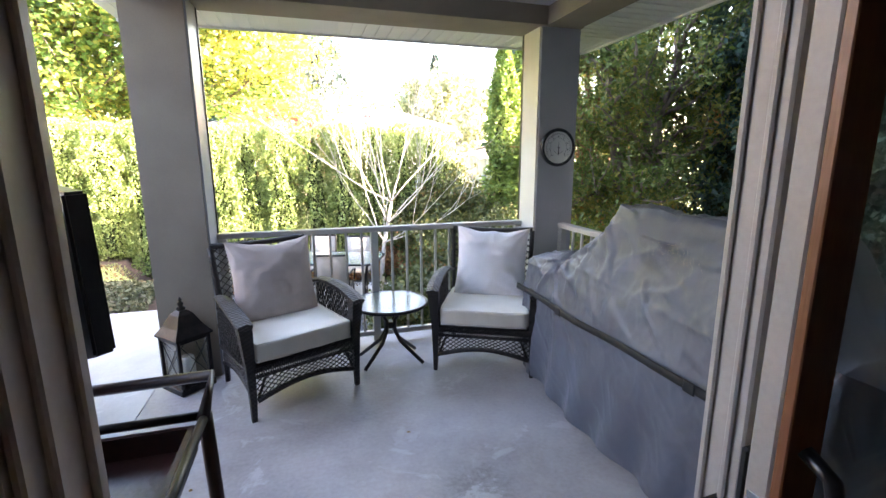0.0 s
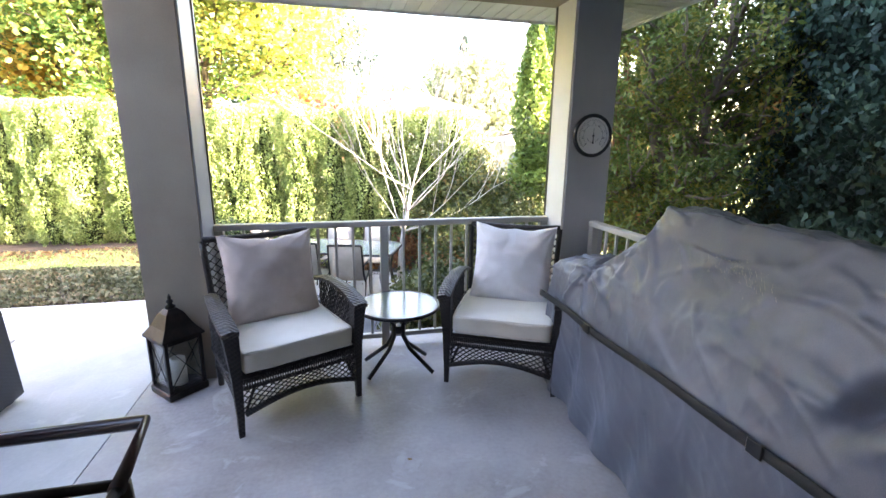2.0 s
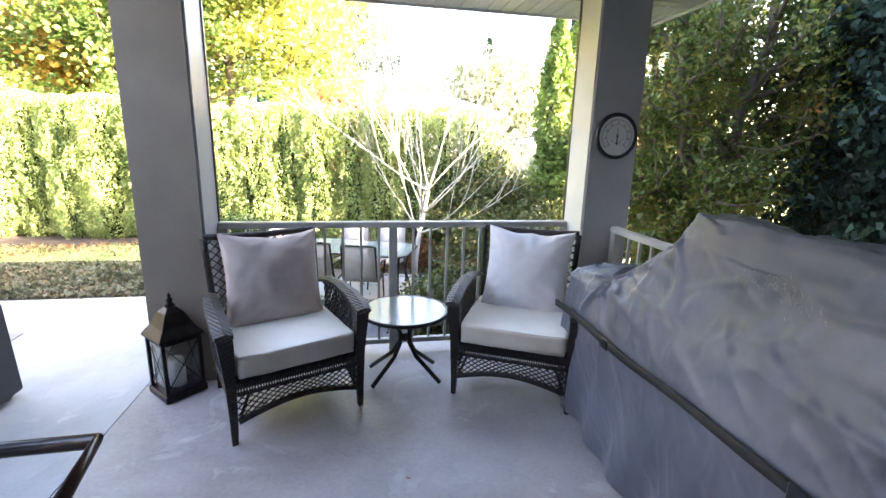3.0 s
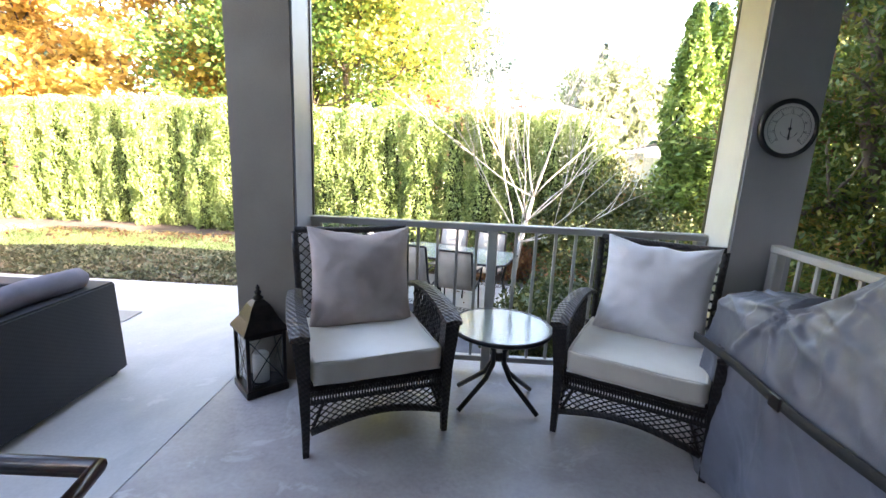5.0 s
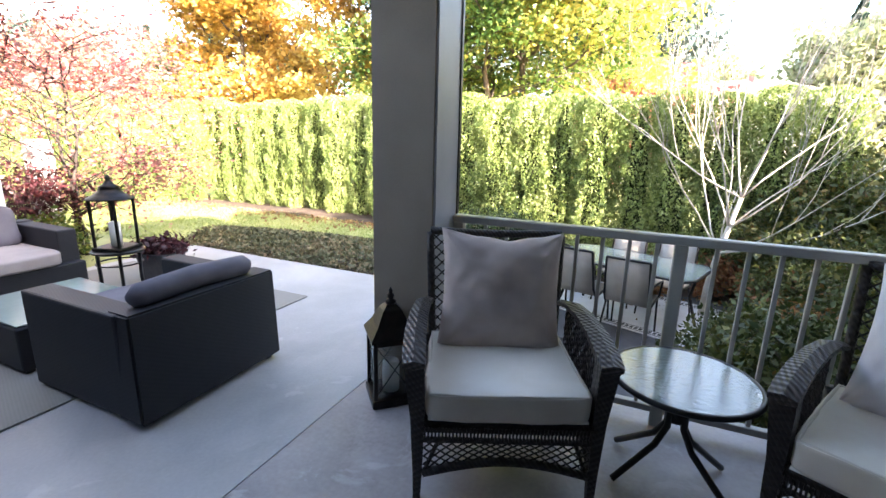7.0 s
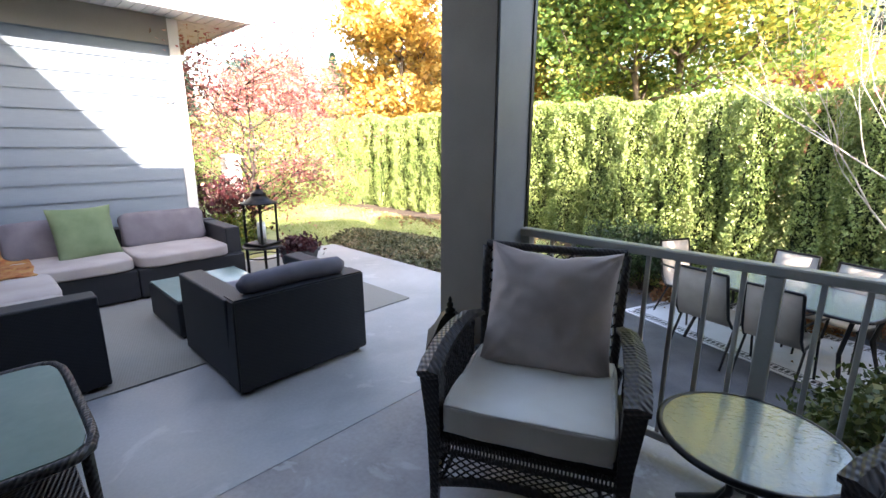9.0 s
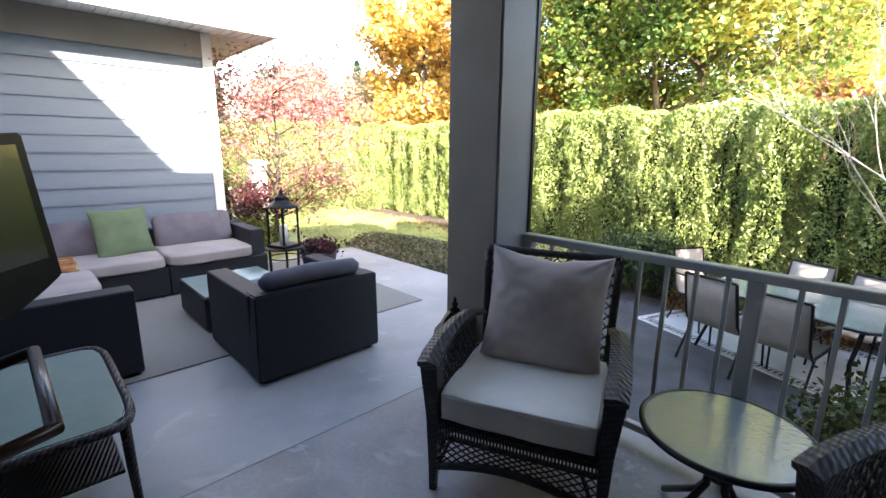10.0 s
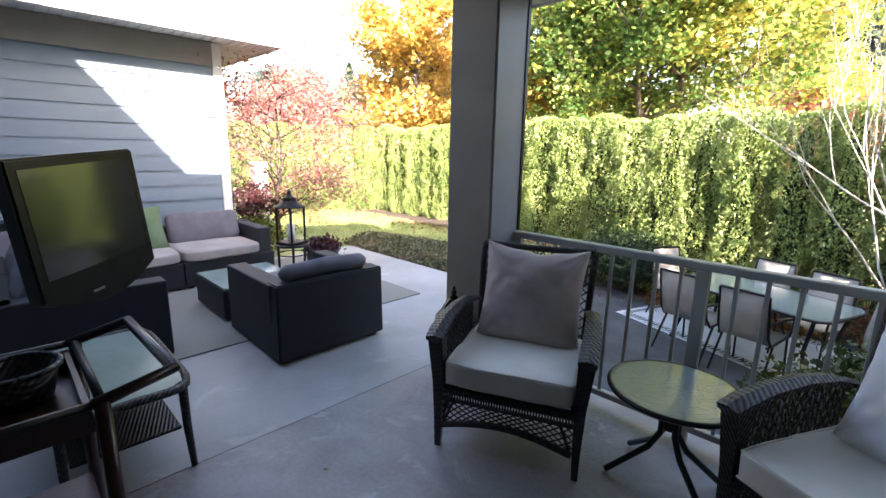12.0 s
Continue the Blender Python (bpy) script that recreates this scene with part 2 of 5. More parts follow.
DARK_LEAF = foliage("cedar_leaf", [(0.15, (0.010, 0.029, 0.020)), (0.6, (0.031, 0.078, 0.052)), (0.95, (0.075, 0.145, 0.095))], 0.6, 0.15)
CYPRESS_LEAF = foliage("cypress_leaf", [(0.1, (0.07, 0.13, 0.03)), (0.55, (0.17, 0.27, 0.055)), (0.95, (0.34, 0.42, 0.10))], 0.5, 0.3)
# Near-black green for the shadow patch at the hedge foot.
SHADOW_LEAF = foliage("hedge_shadow_leaf", [(0.1, (0.012, 0.03, 0.008)), (0.6, (0.03, 0.062, 0.015)), (1.0, (0.06, 0.10, 0.03))], 0.5, 0.1)
OLIVE_LEAF = foliage("olive_leaf", [(0.1, (0.025, 0.045, 0.010)), (0.6, (0.085, 0.11, 0.025)), (0.88, (0.24, 0.20, 0.05)), (1.0, (0.24, 0.10, 0.04))], 0.5, 0.2)
YELLOW_LEAF = foliage("yellow_leaf", [(0.1, (0.12, 0.22, 0.05)), (0.45, (0.28, 0.35, 0.08)), (0.75, (0.55, 0.47, 0.12)), (1.0, (0.64, 0.42, 0.10))], 0.5, 0.4)
PALE_LEAF = foliage("pale_leaf", [(0.1, (0.20, 0.24, 0.12)), (0.6, (0.38, 0.42, 0.24)), (1.0, (0.55, 0.50, 0.30))], 0.6, 0.3)
BLUE_LEAF = foliage("spruce_leaf", [(0.1, (0.02, 0.045, 0.04)), (0.6, (0.05, 0.09, 0.08)), (1.0, (0.11, 0.16, 0.14))], 0.6, 0.15)
CRIMSON_LEAF = foliage("crimson_leaf", [(0.1, (0.25, 0.03, 0.06)), (0.6, (0.48, 0.09, 0.13)), (1.0, (0.58, 0.24, 0.22))], 0.5, 0.35)
MID_LEAF = foliage("shrub_leaf", [(0.1, (0.04, 0.08, 0.016)), (0.55, (0.115, 0.175, 0.034)), (0.88, (0.30, 0.27, 0.05)), (1.0, (0.40, 0.15, 0.04))])
GOLD_LEAF = foliage("gold_leaf", [(0.1, (0.06, 0.13, 0.035)), (0.45, (0.14, 0.25, 0.06)), (0.75, (0.34, 0.37, 0.09)), (1.0, (0.58, 0.44, 0.10))], 0.5, 0.4)
ORANGE_LEAF = foliage("orange_leaf", [(0.1, (0.36, 0.20, 0.05)), (0.5, (0.62, 0.40, 0.10)), (0.95, (0.68, 0.54, 0.16))], 0.5, 0.4)
PINK_LEAF = foliage("pink_leaf", [(0.1, (0.34, 0.08, 0.10)), (0.5, (0.54, 0.24, 0.22)), (0.95, (0.55, 0.44, 0.24))], 0.5, 0.45)
RED_LEAF = foliage("red_leaf", [(0.1, (0.025, 0.008, 0.011)), (0.6, (0.075, 0.018, 0.024)), (0.95, (0.16, 0.04, 0.04))], 0.5, 0.25)
COVER_LEAF = foliage("groundcover_leaf", [(0.1, (0.07, 0.085, 0.04)), (0.6, (0.18, 0.18, 0.09)), (0.95, (0.32, 0.24, 0.14))], 0.6, 0.2)
RED_SHRUB = foliage("rust_leaf", [(0.1, (0.16, 0.05, 0.02)), (0.6, (0.34, 0.15, 0.06)), (0.95, (0.42, 0.28, 0.10))], 0.6, 0.25)
LITTER = foliage("fallen_leaf", [(0.1, (0.18, 0.09, 0.04)), (0.6, (0.32, 0.20, 0.09)), (0.95, (0.46, 0.36, 0.15))], 0.7, 0.1)
GRASS_BLADE = foliage("grass_blade", [(0.1, (0.20, 0.28, 0.07)), (0.6, (0.36, 0.42, 0.14)), (0.95, (0.55, 0.56, 0.24))], 0.6, 0.3)


# ---- builders ----
def mesh_of(name, bm):
    me = bpy.data.meshes.new(name)
    bm.to_mesh(me)
    bm.free()
    return me


def part(name, shape, material, parent=None, label="", kind="", smooth=False):
    """One mesh object from a bmesh or mesh, under its parent."""
    me = mesh_of(name, shape) if isinstance(shape, bmesh.types.BMesh) else shape
    if not me.materials:
        me.materials.append(material)
    if smooth:
        me.polygons.foreach_set("use_smooth", [True] * len(me.polygons))
    ob = new(name, me)
    ob.parent = parent
    return tagged(ob, label, kind=kind)


def thing(name, m, label, category, group=""):
    ob = new(name)
    ob.matrix_world = m
    ob.empty_display_size = 0.2
    return tagged(ob, label, category, group)


def setting(name, shape, material, label="", smooth=False):
    return part(name, shape, material, None, label, "structure", smooth)


def box(x0, x1, y0, y1, z0, z1, bevel=0.0, bm=None, seg=1):
    own = bmesh.new()
    bmesh.ops.create_cube(own, size=1, matrix=Matrix.Translation(((x0 + x1) / 2, (y0 + y1) / 2, (z0 + z1) / 2)) @ Matrix.Diagonal((x1 - x0, y1 - y0, z1 - z0, 1)))
    if bevel:
        bmesh.ops.bevel(own, geom=own.edges[:], offset=bevel, segments=seg, affect="EDGES", profile=0.5)
    return join(bm, own)


def join(bm, own, m=None):
    if m is not None:
        bmesh.ops.transform(own, matrix=m, verts=own.verts)
    if bm is None:
        return own
    me = bpy.data.meshes.new("t")
    own.to_mesh(me)
    own.free()
    bm.from_mesh(me)
    bpy.data.meshes.remove(me)
    return bm


def tube(pts, r, sides=6, bm=None, closed=False, flat=1.0):
    """A tube along points; r is one radius or a list; flat squashes it across."""
    bm = bm or bmesh.new()
    pts = [Vector(p) for p in pts]
    n = len(pts)
    rs = r if isinstance(r, (list, tuple)) else [r] * n
    rings, up = [], None
    for i, p in enumerate(pts):
        a = pts[(i - 1) % n] if closed or i else p
        b = pts[(i + 1) % n] if closed or i < n - 1 else p
        d = (b - a).normalized()
        if up is None:
            up = Vector((0, 0, 1)) if abs(d.z) < 0.9 else Vector((1, 0, 0))
        s = d.cross(up).normalized()
        up = s.cross(d).normalized()
        rings.append([bm.verts.new(p + rs[i] * (s * math.cos(t) + up * flat * math.sin(t))) for t in (2 * math.pi * (k + 0.5) / sides for k in range(sides))])
    for i in range(n if closed else n - 1):
        u, v = rings[i], rings[(i + 1) % n]
        for k in range(sides):
            bm.faces.new((u[k], u[(k + 1) % sides], v[(k + 1) % sides], v[k]))
    if not closed:
        bm.faces.new(rings[0][::-1]), bm.faces.new(rings[-1])
    return bm


def lathe(profile, n=24, bm=None, centre=(0, 0, 0)):
    bm = bm or bmesh.new()
    c = Vector(centre)
    rings = [[bm.verts.new(c + Vector((r * math.cos(a), r * math.sin(a), z))) for a in (2 * math.pi * k / n for k in range(n))] for r, z in profile]
    for u, v in zip(rings, rings[1:]):
        for k in range(n):
            bm.faces.new((u[k], u[(k + 1) % n], v[(k + 1) % n], v[k]))
    bm.faces.new(rings[0][::-1]), bm.faces.new(rings[-1])
    return bm


def prism(outline, z0, z1, bm=None):
    """A flat outline (x, y) raised from z0 to z1."""
    bm = bm or bmesh.new()
    lo, hi = [bm.verts.new((x, y, z0)) for x, y in outline], [bm.verts.new((x, y, z1)) for x, y in outline]
    bm.faces.new(lo[::-1]), bm.faces.new(hi)
    for k in range(len(lo)):
        j = (k + 1) % len(lo)
        bm.faces.new((lo[k], lo[j], hi[j], hi[k]))
    return bm


def soft_box(w, d, h, p=7.0, cuts=12, noise_=0.006, pinch=0.0, seed=0.0):
    """A stuffed cushion: a rounded box, thinner towards its rim by pinch, slightly uneven."""
    bm = bmesh.new()
    bmesh.ops.create_cube(bm, size=2)
    bmesh.ops.subdivide_edges(bm, edges=bm.edges[:], cuts=cuts, use_grid_fill=True)
    for v in bm.verts:
        c = v.co
        s = (abs(c.x) ** p + abs(c.y) ** p + abs(c.z) ** p) ** (1 / p)
        u = c / s
        k = 1 - pinch * max(abs(u.x), abs(u.y)) ** 3
        bow = 1 - 0.05 * (pinch > 0) * (1 - min(abs(u.x), abs(u.y)) ** 2)
        q = Vector((u.x * w / 2 * bow, u.y * d / 2 * bow, u.z * h / 2 * k))
        q += noise.noise_vector(q * 7 + Vector((seed, seed, 0))) * noise_ + noise.noise_vector(q * 20 + Vector((seed, 0, 0))) * noise_ * 0.35
        v.co = q
    return bm


def pillow(w, h, thick, n=22, seed=0.0, crease=0.008, sag=0.015):
    """A square pillow with pointed corners, a sunken upper edge, folds drawn to its corners and a seam all round, lying flat."""
    bm = bmesh.new()
    sheets = []
    for side in (1, -1):
        sheet = []
        for i in range(n + 1):
            row = []
            for j in range(n + 1):
                u, v = math.sin(math.pi / 2 * (2 * i / n - 1)), math.sin(math.pi / 2 * (2 * j / n - 1))
                x, y = u * w / 2 * (1 - 0.085 * (1 - v * v)), v * h / 2 * (1 - 0.06 * (1 - u * u))
                y -= sag * (1 - abs(u) ** 2) * max(v, 0) ** 3 * (1 + 0.5 * noise.noise((u * 2.5 + seed, 0, 4)))
                edge = (1 - abs(u) ** 2.6) * (1 - abs(v) ** 2.6)
                z = side * thick / 2 * max(edge, 0) ** 0.5
                q = Vector((x * 7 + seed, y * 7, side * 2.0))
                if edge > 0:
                    z += edge ** 0.5 * crease * (0.8 * noise.noise(q) + 0.7 * (1 - abs(noise.noise(q * 1.7)) * 2.5))
                    for cx, cy in ((-1, -1), (1, -1), (-1, 1), (1, 1)):
                        far, an = math.hypot(u - cx, v - cy), math.atan2(v - cy, u - cx)
                        z += side * crease * 0.55 * math.exp(-far * 2.2) * min(1, far * 6) * math.sin(an * 13 + seed * 3 + cx * 2)
                    rim_near = math.exp(-((1 - max(abs(u), abs(v))) / 0.14) ** 2)
                    z += side * crease * 0.35 * rim_near * noise.noise((u * 11 + seed, v * 11, 7 + side)) * 2
                rim = i in (0, n) or j in (0, n)
                if rim:
                    z = 0.006 * noise.noise((x * 15, y * 15, seed))
                row.append(sheets[0][i][j] if rim and side < 0 else bm.verts.new((x, y, z)))
            sheet.append(row)
        sheets.append(sheet)
        for a, b in zip(sheet, sheet[1:]):
            for k in range(n):
                f = (a[k], b[k], b[k + 1], a[k + 1])
                bm.faces.new(f if side > 0 else f[::-1])
    return bm


def lattice(place, nu, nv, r, bm=None, steps=4):
    """Strands crossing slantwise over a patch given by place(u, v)."""
    bm = bm or bmesh.new()
    for sign in (1, -1):
        for k in range(-nv, nu + 1):
            line = []
            for j in range(nv * steps + 1):
                v = j / (nv * steps)
                u = (k + v * nv) / nu
                if sign < 0:
                    u = 1 - u
                if -1e-6 <= u <= 1 + 1e-6:
                    line.append(place(u, v))
            if len(line) > 1:
                tube(line, r, 3, bm)
    return bm


def leaf_mesh(name, pts, size, upright=0.0, ragged=0.4, seed=1, aspect=0.55, kinked=True, level=0.0):
    """A mesh of many small leaves at the given places (array n x 3)."""
    g = np.random.default_rng(seed)
    n = len(pts)
    d = g.normal(size=(n, 3))
    d[:, 2] = d[:, 2] * (1 - upright) + upright * 1.5
    d[:, 2] *= 1 - level
    d /= np.linalg.norm(d, axis=1)[:, None]
    e = np.cross(d, g.normal(size=(n, 3)) * (1 - 0.6 * level) + (0, 0, 2.2 * level))
    e /= np.linalg.norm(e, axis=1)[:, None]
    s = (size * (1 + ragged * g.uniform(-1, 1, n)))[:, None]
    w = np.cross(d, e) * s * 0.22 if kinked else 0
    v = np.stack([pts - d * s, pts + e * s * aspect + w, pts + d * s, pts - e * s * aspect + w], 1).reshape(-1, 3)
    f = np.arange(n * 4, dtype=np.int32)
    me = bpy.data.meshes.new(name)
    me.vertices.add(n * 4), me.loops.add(n * 4), me.polygons.add(n)
    me.vertices.foreach_set("co", v.astype(np.float32).ravel())
    me.loops.foreach_set("vertex_index", f)
    me.polygons.foreach_set("loop_start", f[::4])
    me.update(calc_edges=True)
    return me


# ---- ground ----
def smooth(a, b, x):
    t = min(1, max(0, (x - a) / (b - a)))
    return t * t * (3 - 2 * t)


def ground_z(x, y):
    edge = -1.35 - 0.75 * smooth(5.8, 6.8, y)
    low = smooth(edge - 0.2, edge + 0.45, x) if y > 5.12 else (1.0 if x > -0.46 else 0.0)
    low *= 1 - smooth(9.5, 12, y)
    return -0.12 - 0.56 * low + 0.02 * noise.noise((x * 0.7, y * 0.7, 0))


def axis(a, b, step, far):
    vals, v, s = [], a, step
    while v <= b + 1e-6:
        vals.append(v)
        v += step
    lo, hi = [], []
    p, q, s = a, b, step * 2
    while q < far:
        p, q, s = p - s, q + s, s * 1.6
        lo.append(p), hi.append(q)
    return sorted(lo) + vals + hi


bm = bmesh.new()
xs, ys = axis(-12, 7, 0.25, 900), axis(-2, 13, 0.25, 900)
grid = [[bm.verts.new((x, y, ground_z(x, y))) for x in xs] for y in ys]
for r, s in zip(grid, grid[1:]):
    for k in range(len(xs) - 1):
        bm.faces.new((r[k], r[k + 1], s[k + 1], s[k]))
setting("ground", bm, LAWN, "sunlit mown lawn and garden soil", True)

setting("pavement", prism([(-0.95, 3.79), (2.6, 3.79), (2.6, 8.0), (-1.75, 8.0), (-1.75, 6.7), (-0.95, 6.0)], -0.80, -0.635), PAVING, "dark smooth paving of the lower dining patio")
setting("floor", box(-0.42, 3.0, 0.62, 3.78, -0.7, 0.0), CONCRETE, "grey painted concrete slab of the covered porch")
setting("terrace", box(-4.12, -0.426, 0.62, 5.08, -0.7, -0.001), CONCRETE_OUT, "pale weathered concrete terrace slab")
setting("house_floor", box(-2.5, 4.0, -4.0, 0.62, -0.3, 0.02), BROWN_WOOD, "brown wooden floor inside the house")

setting("screen_track", box(-0.026, -0.019, 3.645, 3.667, 0.95, 2.42), BLACK, "thin black screen track on the post")
setting("screen_track", box(2.318, 2.322, 3.665, 3.69, 0.95, 2.42), BLACK, "thin black screen track on the corner post")
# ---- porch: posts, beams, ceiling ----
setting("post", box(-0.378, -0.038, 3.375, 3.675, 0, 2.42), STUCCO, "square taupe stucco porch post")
setting("post_trim", box(-0.038, -0.026, 3.385, 3.665, 0.0, 2.42), SHADE_TRIM, "narrow trim on the porch post, greyed for shade")
setting("corner_post", box(2.335, 2.66, 3.40, 3.70, 0, 2.42), STUCCO_GREY, "square grey stucco corner post")
setting("corner_post_trim", box(2.322, 2.335, 3.41, 3.69, 0.0, 2.42), TRIM, "trim side of the corner post, toned cream for light off the hedge")
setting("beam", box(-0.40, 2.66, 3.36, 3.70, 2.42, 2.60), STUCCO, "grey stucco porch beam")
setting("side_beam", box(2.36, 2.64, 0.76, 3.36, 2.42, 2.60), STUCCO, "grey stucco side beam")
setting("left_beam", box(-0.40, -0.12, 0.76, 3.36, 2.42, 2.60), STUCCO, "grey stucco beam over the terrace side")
setting("ceiling", box(-0.12, 2.36, 0.76, 3.36, 2.55, 2.60), WHITE, "white painted porch ceiling")


def soffit(name, x0, x1, y0, y1, z, along, label):
    bm = box(x0, x1, y0, y1, z, z + 0.02)
    k, pitch = (x0 if along == "y" else y0), 0.10
    end = x1 if along == "y" else y1
    while k < end - 0.02:
        a, b = k + 0.012, min(k + pitch - 0.012, end)
        if along == "y":
            box(a, b, y0 + 0.01, y1 - 0.01, z - 0.008, z, 0, bm)
        else:
            box(x0 + 0.01, x1 - 0.01, a, b, z - 0.008, z, 0, bm)
        k += pitch
    return setting(name, bm, WHITE, label)


soffit("soffit", -0.62, 3.15, 3.70, 4.12, 2.44, "y", "white ribbed vinyl soffit")
soffit("soffit_side", 2.66, 3.15, 0.4, 3.70, 2.44, "x", "white ribbed vinyl side soffit")
setting("fascia", box(-0.62, 3.17, 4.12, 4.14, 2.42, 2.60), WHITE, "white fascia board")
setting("fascia_side", box(3.15, 3.17, 0.4, 4.12, 2.42, 2.60), WHITE, "white side fascia board")
# porch roof and an unseen storey added behind it, which shade the terrace
bm = bmesh.new()
v = [bm.verts.new(p) for p in ((-0.75, 4.14, 2.605), (3.2, 4.14, 2.605), (3.2, 0.65, 2.74), (-0.75, 0.65, 2.74), (-0.75, 4.14, 2.66), (3.2, 4.14, 2.66), (3.2, 0.65, 2.80), (-0.75, 0.65, 2.80))]
for f in ((3, 2, 1, 0), (4, 5, 6, 7), (0, 1, 5, 4), (1, 2, 6, 5), (2, 3, 7, 6), (3, 0, 4, 7)):
    bm.faces.new([v[k] for k in f])
setting("roof", bm, SHINGLE, "grey shingle porch roof")
# Unseen storey and eave, sized to cut the wing wall's sun patch.
setting("upper_storey", box(-0.6, 4.1, -4.3, 0.2, 2.95, 3.95), SIDING, "unseen sided upper storey, placed to shade the wing wall")
bm = bmesh.new()
v = [bm.verts.new(p) for p in ((-1.0, 0.65, 3.97), (4.5, 0.65, 3.97), (4.5, -4.7, 3.97), (-1.0, -4.7, 3.97), (1.0, -2.0, 4.9), (2.5, -2.0, 4.9))]
for f in ((0, 1, 5, 4), (1, 2, 5), (2, 3, 4, 5), (3, 0, 4), (3, 2, 1, 0)):
    bm.faces.new([v[k] for k in f])
setting("upper_roof", bm, SHINGLE, "unseen grey shingle roof, its eave placed to bound the sun patch")
bm = bmesh.new()
v = [bm.verts.new(p) for p in ((-4.4, 0.65, 2.78), (4.3, 0.65, 2.78), (4.3, -4.5, 4.6), (-4.4, -4.5, 4.6), (-4.4, -9.6, 2.78), (4.3, -9.6, 2.78))]
for f in ((0, 1, 2, 3), (3, 2, 5, 4), (0, 3, 4), (1, 5, 2), (4, 5, 1, 0)):
    bm.faces.new([v[k] for k in f])
setting("house_roof", bm, SHINGLE, "grey shingle roof of the house")

# ---- house walls round the door ----
setting("wall_south_east", box(2.35, 4.0, 0.60, 0.75, -0.7, 2.75), SIDING, "blue-grey house wall beside the door")
setting("wall_south_west", box(-4.3, 0.29, 0.60, 0.75, -0.7, 2.75), SIDING, "blue-grey house wall behind the terrace")
setting("wall_over_door", box(0.29, 2.35, 0.60, 0.75, 2.15, 2.75), SIDING, "house wall over the patio door")
setting("wall_room_west", box(-2.6, -2.5, -4.0, 0.60, 0.0, 2.6), WHITE, "plain room wall")
setting("wall_room_east", box(4.0, 4.1, -4.0, 0.75, 0.0, 2.6), WHITE, "plain room wall")
setting("wall_room_south", box(-2.6, 4.1, -4.1, -4.0, 0.0, 2.6), WHITE, "plain room wall")
setting("room_ceiling", box(-2.6, 4.1, -4.1, 0.60, 2.6, 2.7), WHITE, "white room ceiling")

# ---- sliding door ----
# White vinyl, with the shade at the door put into its colour.
VINYL = surface("shaded_vinyl", (0.33, 0.305, 0.285), (0.41, 0.38, 0.355), 3.0, 0.45, 0, 0.05, 100)
bm = box(1.246, 1.30, 0.662, 0.736, 0.03, 2.12, 0.004)
box(1.238, 1.246, 0.722, 0.735, 0.03, 2.12, 0.003, bm), box(1.238, 1.246, 0.680, 0.692, 0.03, 2.12, 0.003, bm)
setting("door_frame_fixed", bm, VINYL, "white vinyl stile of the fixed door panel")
setting("door_glass_fixed", box(1.30, 2.30, 0.695, 0.703, 0.08, 2.08), CLEAR_GLASS, "clear fixed door glass")
setting("door_frame_head", box(0.29, 2.35, 0.56, 0.775, 2.12, 2.15), WHITE, "white door head")
setting("door_sill", box(0.29, 2.35, 0.56, 0.78, 0.0, 0.03), WHITE, "white door threshold")
bm = box(0.29, 0.342, 0.60, 0.775, 0.03, 2.12, 0.003)
for y in (0.61, 0.66, 0.73):
    box(0.342, 0.352, y, y + 0.016, 0.03, 2.12, 0.003, bm)
setting("door_frame_jamb", bm, surface("jamb_paint", (0.42, 0.33, 0.29), (0.52, 0.42, 0.37), 3, 0.4, 0, 0.1), "grooved taupe door jamb")
setting("wall_jamb_inside", box(0.06, 0.340, 0.42, 0.60, 0.02, 2.6, 0.008), surface("jamb_inside", (0.34, 0.22, 0.18), (0.42, 0.28, 0.23), 3, 0.6, 0, 0.1), "brown inner casing beside the door")

door = thing("sliding_door", pose(1.236, 0.620, 0.03), "white sliding patio door with brown wooden inner face, slid open", "door")
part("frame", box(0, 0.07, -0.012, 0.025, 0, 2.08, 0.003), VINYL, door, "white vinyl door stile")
part("inner_face", box(0.002, 0.075, -0.028, -0.012, 0, 2.08, 0.002), BROWN_WOOD, door, "reddish brown wooden stile face")
part("pane", box(0.075, 0.90, -0.004, 0.004, 0.08, 2.0), CLEAR_GLASS, door, "clear door glass")
bm = tube([(0.035, -0.03, 0.72), (0.035, -0.07, 0.74), (0.04, -0.085, 0.82), (0.04, -0.085, 0.92), (0.035, -0.07, 0.99), (0.035, -0.03, 1.01)], 0.012, 8)
part("inner_handle", bm, BLACK, door, "black curved pull handle", smooth=True)
bm = box(0.0, 0.04, 0.025, 0.04, 0.72, 0.98, 0.004)
tube([(0.02, 0.04, 0.86), (0.02, 0.07, 0.86), (-0.03, 0.075, 0.85)], 0.008, 8, bm)
part("outer_handle", bm, BLACK, door, "black outer lever handle")
part("latch_plate", box(-0.003, 0.0, -0.004, 0.018, 0.76, 0.92, 0.001), STEEL, door, "steel latch plate with a dark slot")
part("latch_slot", box(-0.006, -0.003, 0.001, 0.013, 0.80, 0.88, 0.001), BLACK, door)

# ---- wing of the house beyond the terrace ----
WX, WY = -4.15, 3.38
setting("wing_wall", box(WX - 0.25, WX - 0.03, 0.75, WY - 0.03, -0.6, 2.62), SIDING, "backing of the sided wing wall")
setting("wing_wall_north", box(-9.0, WX - 0.03, WY - 0.25, WY - 0.03, -0.6, 2.62), SIDING, "sided north wall of the wing")
setting("wing_corner_trim", box(WX - 0.10, WX + 0.012, WY - 0.09, WY + 0.01, -0.1, 2.60), WHITE, "white corner board")
